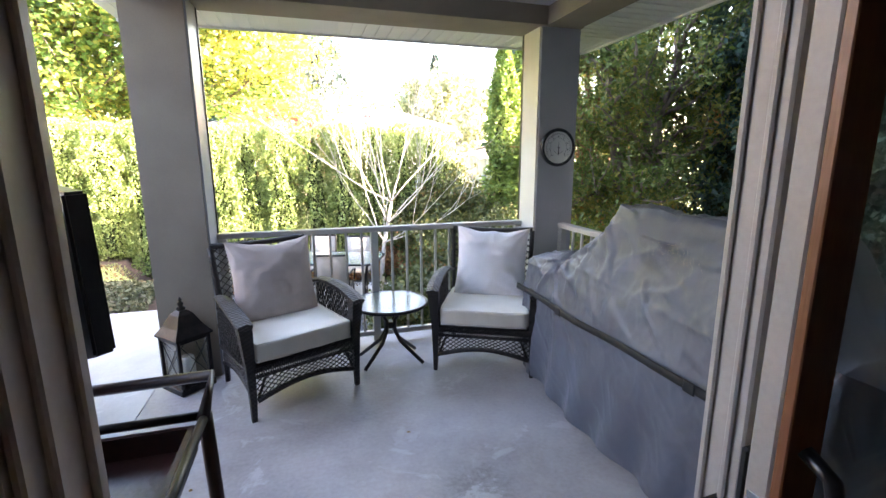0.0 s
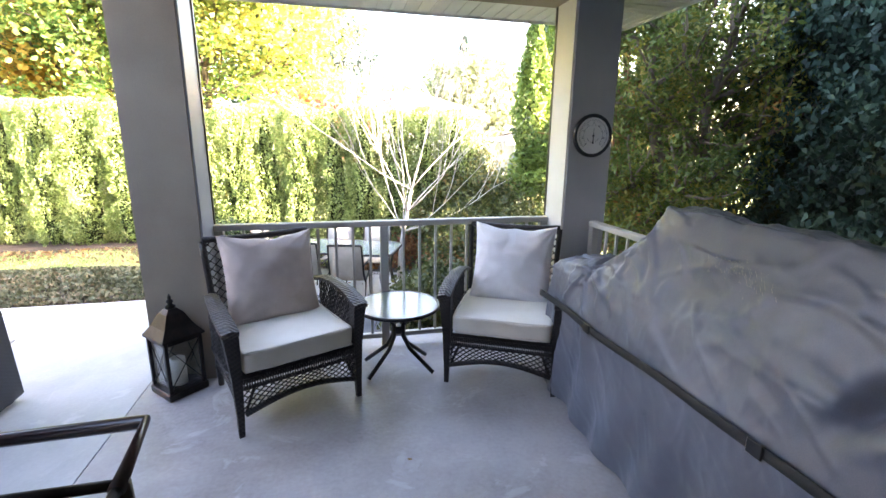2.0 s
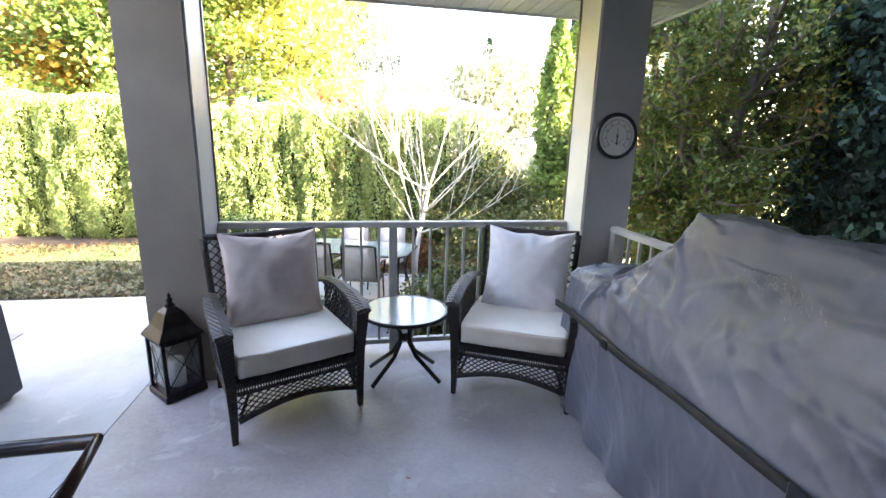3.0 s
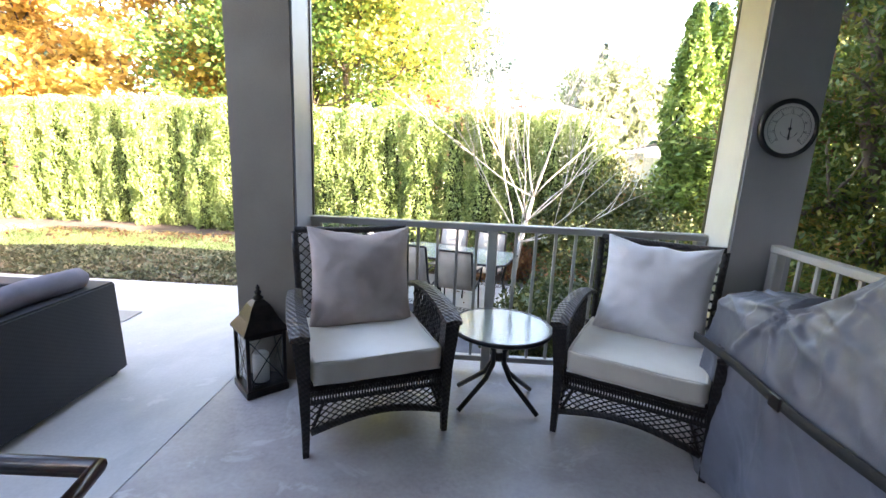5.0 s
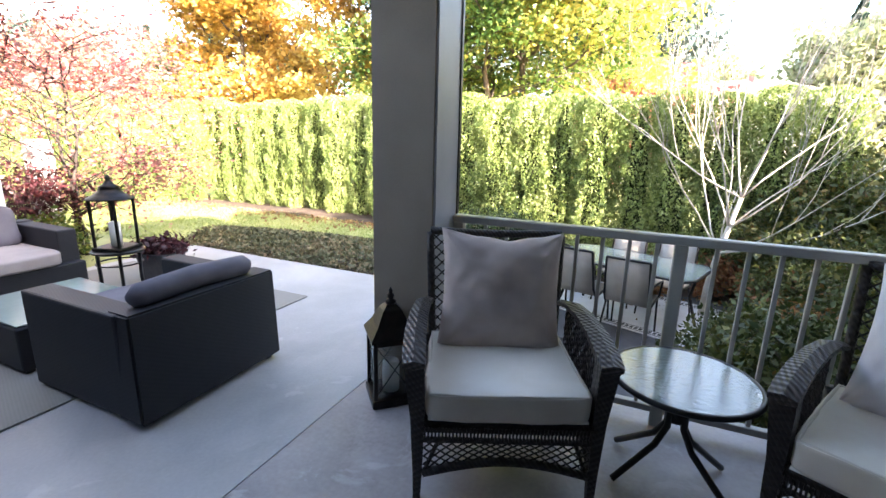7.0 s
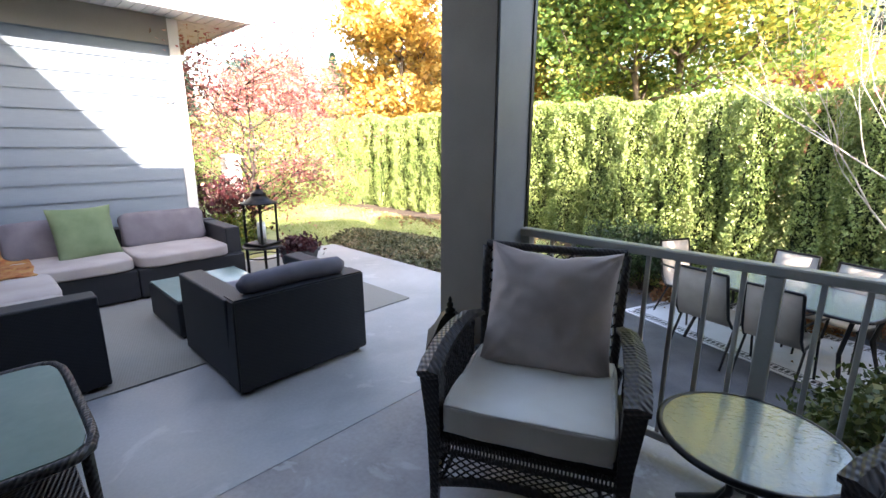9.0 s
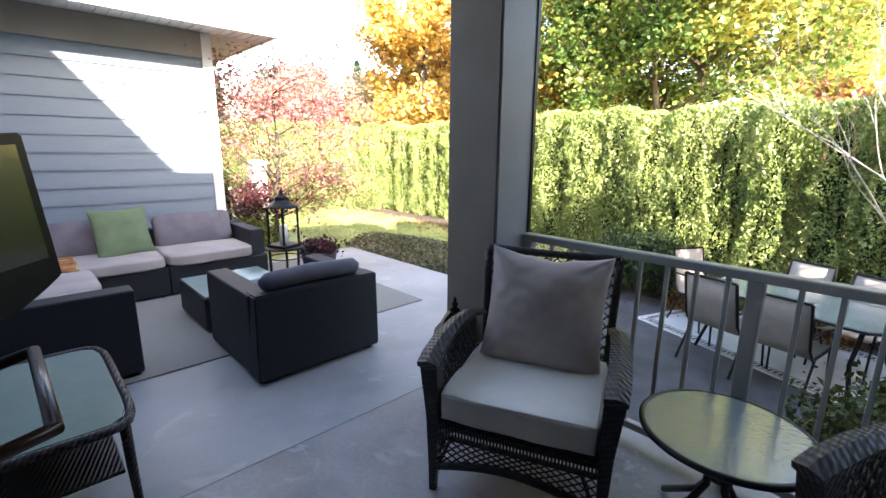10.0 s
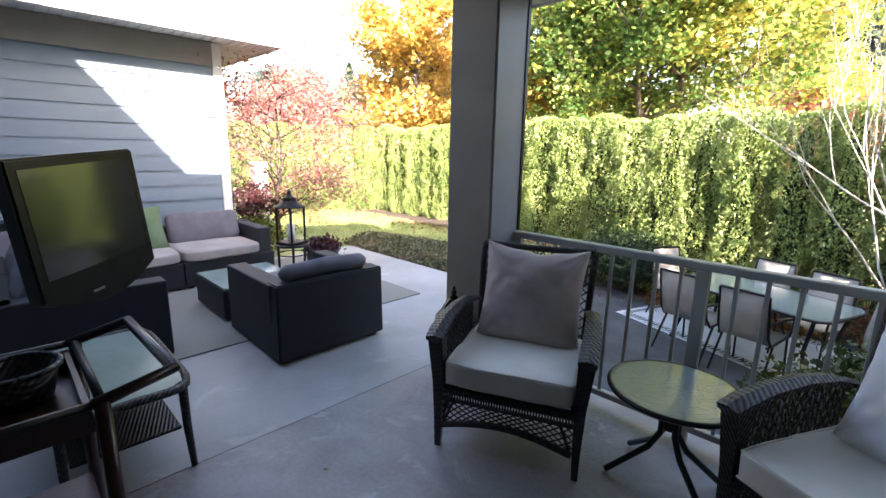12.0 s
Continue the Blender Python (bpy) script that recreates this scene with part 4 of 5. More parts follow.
def strap_at(y):
    return Vector((1.952 - 0.006 * math.sin(y * 9), y, 0.60 + 0.006 * math.sin(y * 5)))


bm = bmesh.new()
pts = [strap_at(GRILL_Y0 + (GRILL_Y1 - GRILL_Y0) * k / 60) for k in range(61)]
rr = [[bm.verts.new(p + Vector((dx, 0, dz))) for dx, dz in ((0, -0.02), (-0.006, -0.016), (-0.006, 0.016), (0, 0.02), (0.03, 0))] for p in pts]
for u, v in zip(rr, rr[1:]):
    for k in range(5):
        bm.faces.new((u[k], u[(k + 1) % 5], v[(k + 1) % 5], v[k]))
bm.faces.new(rr[0]), bm.faces.new(rr[-1][::-1])
bmesh.ops.recalc_face_normals(bm, faces=bm.faces[:])
part("strap", bm, STRAP, grill, "frayed black strap round the cover", smooth=True)
for y in (2.36, 1.42):
    p = strap_at(y)
    part("buckle", box(p.x - 0.014, p.x - 0.004, y - 0.028, y + 0.028, p.z - 0.026, p.z + 0.026, 0.004), BLACK, grill, "black strap buckle")


# ---- rattan lounge set ----
def slab(t, name, x0, x1, y0, y1, z0, z1, mat=None, label="", bevel=0.012):
    return part(name, box(x0, x1, y0, y1, z0, z1, bevel, None, 2), mat or WICKER_FLAT, t, label)


def pad(t, name, m, w, d, h, mat, label, pinch=0.0, p=8.0, seed=0.0, wrinkle=0.005):
    c = soft_box(w, d, h, p, 12, wrinkle, pinch, seed)
    bmesh.ops.transform(c, matrix=m, verts=c.verts)
    return part(name, c, mat, t, label, smooth=True)


# long sofa along the wing wall, facing the terrace: three units
for k, (y0, y1, arm) in enumerate(((0.95, 1.72, False), (1.72, 2.56, False), (2.56, 3.50, True))):
    t = thing("sofa_unit", pose(0, 0, 0), "black rattan sofa unit with beige seat, grey cushions" + (" and arm" if arm else ""), "sofa", "rattan lounge set")
    slab(t, "base", -4.05, -3.28, y0 + 0.003, y1 - 0.003, 0.03, 0.29)
    slab(t, "back", -4.12, -3.98, y0 + 0.003, y1 - 0.003, 0.03, 0.56, label="flat woven back")
    for x in (-4.02, -3.34):
        for y in (y0 + 0.06, y1 - 0.06):
            part("foot", box(x - 0.02, x + 0.02, y - 0.02, y + 0.02, 0.01, 0.03), BLACK, t)
    ye = y1
    if arm:
        slab(t, "arm", -4.05, -3.36, y1 - 0.14, y1, 0.03, 0.55, WICKER_FLAT, "flat woven arm")
        ye = y1 - 0.14
    pad(t, "seat_cushion", Matrix.Translation((-3.62, (y0 + ye) / 2, 0.345)), 0.74, ye - y0 - 0.01, 0.12, BEIGE_CLOTH, "beige seat cushion", 0, 8, k * 3.3)
    pad(t, "back_cushion", pose(-3.90, (y0 + ye) / 2, 0.54, 0, 72, 0), 0.36, ye - y0 - 0.02, 0.17, GREY_CLOTH, "grey pinkish back cushion", 0.25, 6, k * 5.1 + 1, 0.01)

# sofa with its back to the house wall
for k, (x0, x1, arm) in enumerate(((-3.26, -2.55, False), (-2.55, -1.69, True))):
    t = thing("sofa_unit", pose(0, 0, 0), "black rattan sofa unit with beige seat cushion, backing the house wall", "sofa", "rattan lounge set")
    slab(t, "base", x0 + 0.003, x1 - 0.003, 1.22, 1.98, 0.03, 0.29)
    slab(t, "back", x0 + 0.003, x1 - 0.003, 1.15, 1.29, 0.03, 0.56)
    xe = x1
    for x in (x0 + 0.06, x1 - 0.06):
        for y in (1.26, 1.92):
            part("foot", box(x - 0.02, x + 0.02, y - 0.02, y + 0.02, 0.01, 0.03), BLACK, t)
    if arm:
        slab(t, "arm", x1 - 0.15, x1, 1.15, 2.04, 0.03, 0.56, WICKER_FLAT, "flat woven arm")
        xe = x1 - 0.15
    pad(t, "seat_cushion", Matrix.Translation(((x0 + xe) / 2, 1.64, 0.345)), xe - x0 - 0.01, 0.68, 0.12, BEIGE_CLOTH, "beige seat cushion", 0, 8, k * 2.3)
    pad(t, "back_cushion", pose((x0 + xe) / 2, 1.37, 0.54, 72, 0, 0), xe - x0 - 0.02, 0.36, 0.17, GREY_CLOTH, "grey back cushion", 0.25, 6, k * 4.1 + 1, 0.01)

pil = pillow(0.48, 0.48, 0.16, 20, 3)
ob = part("throw_pillow", pil, GREEN_CLOTH, None, "square sage green pillow leaning on the long sofa", smooth=True)
tagged(ob, category="pillow").matrix_world = pose(-3.70, 2.30, 0.60, 0, 68, 8)
pil = pillow(0.44, 0.44, 0.16, 20, 8)
ob = part("throw_pillow", pil, GREEN_CLOTH, None, "square sage green pillow on the sofa by the house wall", smooth=True)
tagged(ob, category="pillow").matrix_world = pose(-2.35, 1.50, 0.58, 66, 0, 12)
bm = bmesh.new()
rows = []
for i in range(41):
    row = []
    for j in range(31):
        u, v = i / 40, j / 30
        x, y = -4.0 + 0.85 * u, 1.28 + 0.62 * v
        z = 0.415 + 0.14 * smooth(0.25, 0.0, u) + 0.02 * noise.noise((x * 8, y * 8, 0)) + 0.012 * noise.noise((x * 20, y * 20, 3))
        row.append(bm.verts.new((x, y + 0.03 * noise.noise((u * 4, v, 2)), z)))
    rows.append(row)
for u, v in zip(rows, rows[1:]):
    for k in range(30):
        bm.faces.new((u[k], v[k], v[k + 1], u[k + 1]))
THROW = surface("leaf_print_throw", (0.30, 0.09, 0.03), (0.42, 0.24, 0.08), 14, 0.95, 0, 0.5, 60, spots=(0.07, 0.09, 0.03))
ob = part("throw_blanket", bm, THROW, None, "rust and green patterned throw over the sofa corner", smooth=True)
tagged(ob, category="blanket")
so = ob.modifiers.new("thick", "SOLIDIFY")
so.thickness = 0.012

# club chair with its back to the porch
t = thing("club_chair", pose(0, 0, 0), "boxy black rattan club chair on the beige rug", "chair", "rattan lounge set")
bm = bmesh.new()
v = [bm.verts.new(p) for p in ((-1.05, 2.495, 0.03), (-1.06, 3.36, 0.03), (-1.095, 3.375, 0.55), (-1.095, 2.52, 0.55), (-1.22, 2.495, 0.03), (-1.22, 3.36, 0.03), (-1.25, 3.375, 0.55), (-1.25, 2.52, 0.55))]
for f in ((0, 1, 2, 3), (7, 6, 5, 4), (3, 2, 6, 7), (4, 5, 1, 0), (0, 3, 7, 4), (2, 1, 5, 6)):
    bm.faces.new([v[k] for k in f])
bmesh.ops.bevel(bm, geom=bm.edges[:], offset=0.01, segments=2, affect="EDGES")
part("back", bm, WICKER_FLAT, t, "sloping flat woven back")
for y0, y1 in ((2.505, 2.65), (3.24, 3.375)):
    slab(t, "arm", -1.93, -1.17, y0, y1, 0.03, 0.545, WICKER_FLAT, "flat woven arm")
slab(t, "base", -1.90, -1.20, 2.652, 3.238, 0.03, 0.29)
pad(t, "seat_cushion", Matrix.Translation((-1.68, 2.945, 0.35)), 0.66, 0.575, 0.12, GREY_CLOTH, "grey seat cushion", 0, 8, 4.4)
bm = tube([(-1.18, 2.60, 0.59), (-1.19, 2.64, 0.60), (-1.215, 2.95, 0.605), (-1.19, 3.24, 0.60), (-1.18, 3.27, 0.59)], [0.035, 0.058, 0.062, 0.058, 0.035], 16)
part("bolster", bm, GREY_CLOTH, t, "charcoal bolster laid on the chair back", smooth=True)
for x in (-1.88, -1.12):
    for y in (2.56, 3.30):
        part("foot", box(x - 0.02, x + 0.02, y - 0.02, y + 0.02, 0.0, 0.03), BLACK, t)

t = thing("coffee_table", pose(0, 0, 0), "black rattan coffee table with glass top on the rug", "table", "rattan lounge set")
slab(t, "base", -2.80, -2.10, 2.52, 3.20, 0.03, 0.285)
part("tabletop", box(-2.79, -2.11, 2.53, 3.19, 0.289, 0.297, 0.002), FROSTED, t, "frosted green glass top")
for x in (-2.76, -2.14):
    for y in (2.56, 3.16):
        part("foot", box(x - 0.02, x + 0.02, y - 0.02, y + 0.02, 0.01, 0.03), BLACK, t)
ob = part("outdoor_rug", box(-3.95, -1.63, 0.95, 4.27, 0.001, 0.011, 0.003), RUG, None, "flat woven beige rug under the lounge set")
tagged(ob, category="rug")

# ---- side table with tall lantern, planter ----
t = thing("lantern_table", pose(-2.72, 3.44, 0), "small round black metal table with three legs on the terrace", "table")
part("tabletop", lathe([(0.165, 0.445), (0.175, 0.45), (0.175, 0.462), (0.165, 0.467)], 32), FRAME, t, smooth=False)
part("ring", tube([(0.15 * math.cos(a), 0.15 * math.sin(a), 0.36) for a in (2 * math.pi * k / 24 for k in range(24))], 0.006, 6, closed=True), FRAME, t)
for k in range(3):
    a = radians(30 + 120 * k)
    part("leg", tube([(0.15 * math.cos(a), 0.15 * math.sin(a), 0.445), (0.145 * math.cos(a), 0.145 * math.sin(a), 0.25), (0.175 * math.cos(a), 0.175 * math.sin(a), 0.0)], 0.013, 6), FRAME, t)
t = thing("candle_lantern", pose(-2.72, 3.44, 0.467, 0, 0, 20) @ Matrix.Scale(1.27, 4), "tall black pagoda lantern with white candle on the round table", "lantern")
part("base", box(-0.09, 0.09, -0.09, 0.09, 0, 0.02, 0.004), BRONZE, t)
for sx in (-1, 1):
    for sy in (-1, 1):
        part("corner_bar", box(sx * 0.075 - 0.006, sx * 0.075 + 0.006, sy * 0.075 - 0.006, sy * 0.075 + 0.006, 0.02, 0.30), BRONZE, t)
part("roof", lathe([(0.125, 0.30), (0.12, 0.308), (0.085, 0.325), (0.06, 0.345), (0.05, 0.365), (0.055, 0.37), (0.03, 0.385), (0.012, 0.41), (0.016, 0.42), (0.004, 0.44)], 4 * 6), BRONZE, t, "tiered metal roof", smooth=True)
part("candle", lathe([(0.03, 0.02), (0.03, 0.16), (0.025, 0.165)], 20), CANDLE, t, smooth=True)


def planter_pot(m, w0, w1, h, label):
    t = thing("planter", m, label, "planter")
    bm = bmesh.new()
    prof = [(w0, 0.0), (w1, h), (w1 + 0.015, h), (w1 + 0.015, h + 0.03), (w1 - 0.02, h + 0.03), (w1 - 0.025, h - 0.03)]
    rings = [[bm.verts.new((sx * r, sy * r, z)) for sx, sy in ((-1, -1), (1, -1), (1, 1), (-1, 1))] for r, z in prof]
    for u, v in zip(rings, rings[1:]):
        for k in range(4):
            bm.faces.new((u[k], u[(k + 1) % 4], v[(k + 1) % 4], v[k]))
    bm.faces.new(rings[0][::-1]), bm.faces.new(rings[-1])
    part("pot", bm, TERRA, t, "square tapered charcoal pot")
    return t


G = np.random.default_rng(11)
t = planter_pot(pose(-3.0, 3.95, 0, 0, 0, 15), 0.10, 0.135, 0.27, "charcoal square pot with dark red foliage plant")
pts = G.normal(size=(900, 3)) * (0.09, 0.09, 0.035) + (0, 0, 0.35)
part("foliage", leaf_mesh("red_foliage", pts, 0.028, 0.1, seed=4), RED_LEAF, t, "dark red leaves")


# ---- glass-topped wicker table, trolley, television ----
t = thing("wicker_table", pose(-0.83, 1.56, 0), "brown wicker table with frosted green glass top and lower shelf", "table")
out = []
for k in range(48):
    a = 2 * math.pi * k / 48
    ca, sa = math.cos(a), math.sin(a)
    q = (abs(ca) ** 7 + abs(sa) ** 7) ** (-1 / 7)
    out.append((0.44 * ca * q * (1 + 0.04 * sa * sa), 0.25 * sa * q))
part("tabletop", prism([(x * 0.95, y * 0.93) for x, y in out], 0.413, 0.421), FROSTED, t, "frosted green glass")
part("rim", tube([(x, y, 0.410) for x, y in out], 0.017, 8, closed=True), WICKER_TOP, t, "braided wicker rim", smooth=True)
part("shelf", box(-0.37, 0.37, -0.20, 0.20, 0.18, 0.195, 0.004), WICKER, t, "woven lower shelf")
for sx in (-1, 1):
    for sy in (-1, 1):
        part("leg", tube([(sx * 0.385, sy * 0.215, 0.41), (sx * 0.375, sy * 0.22, 0.2), (sx * 0.405, sy * 0.225, 0.0)], [0.02, 0.018, 0.014], 8), WICKER, t, smooth=True)

t = thing("serving_trolley", pose(0, 0, 0), "dark wooden serving trolley with raised push handle by the door", "trolley")
TX0, TX1, TY0, TY1 = -0.21, 0.30, 0.83, 1.42
for x in (TX0, TX1):
    for y in (TY0, TY1):
        part("leg", tube([(x, y, 0.79), (x + (0.02 if x > 0 else -0.02), y, 0.05)], 0.019, 8), DARK_WOOD, t, smooth=True)
        part("caster", lathe([(0.02, 0.0), (0.022, 0.02), (0.02, 0.045)], 12, None, (x + (0.02 if x > 0 else -0.02), y, 0)), BLACK, t)
part("handle", tube([(TX1, TY1 - 0.02, 0.785), (TX1 - 0.01, TY1 + 0.17, 0.82), (TX0 - 0.01, TY1 + 0.155, 0.82), (TX0, TY1 - 0.02, 0.785)], 0.017, 10), DARK_WOOD, t, "tubular dark push handle", smooth=True)
for y in (TY0, TY1):
    part("frame", tube([(TX0, y, 0.785), (TX1, y, 0.785)], 0.012, 8), BRONZE, t, smooth=True)
for x in (TX0, TX1):
    part("frame", tube([(x, TY0, 0.785), (x, TY1, 0.785)], 0.012, 8), BRONZE, t, smooth=True)
part("tray", box(TX0 + 0.02, TX1 - 0.02, TY0 + 0.02, TY1 - 0.02, 0.70, 0.712), DARK_WOOD, t, "dark wooden tray")
for a in ((TX0 + 0.02, TX0 + 0.035, TY0 + 0.02, TY1 - 0.02), (TX1 - 0.035, TX1 - 0.02, TY0 + 0.02, TY1 - 0.02), (TX0 + 0.035, TX1 - 0.035, TY0 + 0.02, TY0 + 0.035), (TX0 + 0.035, TX1 - 0.035, TY1 - 0.035, TY1 - 0.02)):
    part("tray_side", box(*a, 0.712, 0.772), DARK_WOOD, t)
part("shelf", box(TX0 + 0.01, TX1 - 0.01, TY0 + 0.01, TY1 - 0.01, 0.28, 0.30, 0.003), DARK_WOOD, t)

t = thing("basket", pose(-0.02, 1.27, 0.712), "brown woven basket on the trolley tray", "basket")
bm = lathe([(0.075, 0.0), (0.10, 0.10), (0.094, 0.10), (0.070, 0.008)], 24)
part("body", bm, WICKER_TOP, t, smooth=True)
part("rim", tube([(0.10 * math.cos(a), 0.10 * math.sin(a), 0.10) for a in (2 * math.pi * k / 24 for k in range(24))], 0.009, 6, closed=True), WICKER_TOP, t, smooth=True)

TV = thing("television", pose(0.0135, 1.475, 1.41, 3, 4, -48.5), "black flat television on a wall arm over the trolley", "television")


def tv_face(w, top, low, deep, y0, y1):
    """A screen outline with a bowed lower edge, between two depths."""
    edge = [(-w, top), (-w, low)] + [(w * (k / 5 - 1), low - (low - deep) * math.sin(math.pi * k / 10)) for k in range(1, 10)] + [(w, low), (w, top)]
    bm = prism(edge[::-1], y0, y1)
    bmesh.ops.transform(bm, matrix=Matrix(((1, 0, 0, 0), (0, 0, -1, 0), (0, 1, 0, 0), (0, 0, 0, 1))), verts=bm.verts)
    bmesh.ops.recalc_face_normals(bm, faces=bm.faces[:])
    return bm


bm = tv_face(0.212, 0.0, -0.375, -0.435, 0.0, 0.045)
bmesh.ops.bevel(bm, geom=bm.edges[:], offset=0.006, segments=2, affect="EDGES")
part("bezel", bm, BLACK, TV, "glossy black bezel")
part("screen", box(-0.184, 0.184, 0.0, 0.002, -0.318, -0.028), SCREEN, TV, "dark glossy screen")
part("status_mark", box(0.02, 0.06, 0.0, 0.0015, -0.395, -0.388), SILVER, TV, "small pale bar on the lower bezel")
part("back_shell", box(-0.17, 0.17, -0.095, -0.04, -0.35, -0.05, 0.02, None, 3), BLACK, TV, "thick black back shell")
part("mount_plate", box(-0.06, 0.06, -0.115, -0.095, -0.26, -0.12, 0.004), SILVER, TV, "silver mounting plate")
part("wall_arm", tube([(0, -0.11, -0.19), (0.02, -0.17, -0.19), (0.20, -0.45, -0.19), (0.234, -0.84, -0.19)], 0.018, 8), SILVER, TV, "jointed silver wall arm")

# ---- dining set on the lower patio ----
DZ = -0.635
DM = pose(0.82, 6.80, DZ, 0, 0, -20)
ob = part("dining_rug", box(-1.45, 1.25, -0.70, 0.75, 0.001, 0.008), surface("white_rug", (0.62, 0.62, 0.62), (0.72, 0.72, 0.72), 4, 0.95, 0, 0.3), None, "white flat rug with black dashed border under the dining set")
ob.matrix_world = pose(0.85, 7.20, DZ, 0, 0, -20)
tagged(ob, category="rug")
bm = bmesh.new()
for y in (-0.60, 0.65):
    for k in range(52):
        x = -1.36 + k * 0.05
        box(x, x + 0.032, y - 0.03, y + 0.03, 0.008, 0.0095, 0, bm)
for x in (-1.36, 1.16):
    for k in range(24):
        y = -0.54 + k * 0.05
        box(x - 0.03, x + 0.03, y, y + 0.032, 0.008, 0.0095, 0, bm)
for y in (-0.655, -0.545, 0.595, 0.705):
    box(-1.40, 1.20, y - 0.006, y + 0.006, 0.008, 0.0092, 0, bm)
part("border", bm, BLACK, ob, "black dashed border")
t = thing("dining_table", DM, "long glass dining table with dark metal frame on the lower patio", "table")
out = []
for k in range(40):
    a = 2 * math.pi * k / 40
    q = (abs(math.cos(a)) ** 8 + abs(math.sin(a)) ** 8) ** -0.125
    out.append((0.78 * math.cos(a) * q, 0.43 * math.sin(a) * q))
part("tabletop", prism([(x * 0.98, y * 0.97) for x, y in out], 0.690, 0.698), TABLE_GLASS, t, "frosted glass top")
part("rim", tube([(x, y, 0.688) for x, y in out], 0.014, 6, closed=True), FRAME, t)
for sx in (-1, 1):
    for sy in (-1, 1):
        part("leg", tube([(sx * 0.66, sy * 0.32, 0.68), (sx * 0.60, sy * 0.28, 0.35), (sx * 0.68, sy * 0.36, 0.008)], 0.018, 6), FRAME, t)
part("crossbar", tube([(-0.68, 0, 0.62), (0.68, 0, 0.62)], 0.015, 6), FRAME, t)


def dining_chair(m, label):
    c = thing("sling_chair", m, label, "chair", "sling chairs round the dining table")
    for s in (-1, 1):
        part("side_frame", tube([(s * 0.25, -0.26, 0.41), (s * 0.25, 0.16, 0.38), (s * 0.245, 0.24, 0.48), (s * 0.235, 0.34, 0.90)], 0.014, 6), FRAME, c)
        part("leg", tube([(s * 0.25, -0.22, 0.41), (s * 0.26, -0.27, 0.0)], 0.012, 6), FRAME, c)
        part("leg", tube([(s * 0.25, 0.10, 0.39), (s * 0.26, 0.30, 0.0)], 0.012, 6), FRAME, c)
        part("armrest", tube([(s * 0.26, -0.24, 0.41), (s * 0.28, -0.25, 0.60), (s * 0.28, 0.0, 0.63), (s * 0.25, 0.27, 0.62)], 0.013, 6), FRAME, c)
    part("top_bar", tube([(-0.235, 0.34, 0.90), (0.235, 0.34, 0.90)], 0.013, 6), FRAME, c)
    bm = bmesh.new()
    prof = [(-0.26, 0.415), (-0.1, 0.395), (0.12, 0.385), (0.19, 0.40), (0.235, 0.48), (0.29, 0.68), (0.335, 0.89)]
    lo = [[bm.verts.new((x, y, z)) for x in (-0.235, -0.1, 0.1, 0.235)] for y, z in prof]
    for a, b in zip(lo, lo[1:]):
        for k in range(3):
            bm.faces.new((a[k], a[k + 1], b[k + 1], b[k]))
    o = part("sling", bm, SLING, c, "beige mesh sling seat and back", smooth=True)
    so = o.modifiers.new("thick", "SOLIDIFY")
    so.thickness = 0.006
    return c


first = dining_chair(pose(0.35, 6.45, DZ + 0.008, 0, 0, 165), "black metal sling chair with beige mesh at the dining table")
for x, y, a in ((0.89, 6.32, 168), (0.71, 7.41, -18), (1.25, 7.14, -20), (-0.12, 7.38, 60)):
    copy_thing(first, pose(x, y, DZ + 0.008, 0, 0, a)).scale = (0.88, 0.9, 0.97)


# ---- plants ----
def grow(start, direction, length, radius, depth, rng, bm, tips, spread=0.55, kids=3, lift=0.25, bend=0.12, sides=6, shrink=0.68):
    """One limb with its side limbs; collects the places of its twigs."""
    d = Vector(direction).normalized()
    p, pts, n = Vector(start), [Vector(start)], 5
    for k in range(n):
        d = (d + Vector(rng.normal(size=3)) * bend + Vector((0, 0, lift * 0.2))).normalized()
        p = p + d * length / n
        pts.append(p.copy())
    tube(pts, [radius * (1 - 0.55 * k / n) for k in range(n + 1)], sides if depth > 1 else 4, bm)
    if depth <= 1:
        tips.extend(pts[2:])
    if depth == 0:
        return
    for k in range(kids + (1 if rng.random() > 0.5 else 0)):
        at = pts[2 + k % (n - 1)] if k else pts[-1]
        side = Vector(rng.normal(size=3))
        side = (side - side.dot(d) * d).normalized()
        nd = (d * (1 - spread * 0.5) + side * spread + Vector((0, 0, lift))).normalized()
        grow(at, nd, length * shrink * rng.uniform(0.75, 1.15), radius * 0.5, depth - 1, rng, bm, tips, spread, kids, lift, bend, sides, shrink)


def limbs_of(t, bms, mat, name="limb"):
    for bm in bms:
        if bm.faces:
            part(name, bm, mat, t, smooth=True)
        else:
            bm.free()


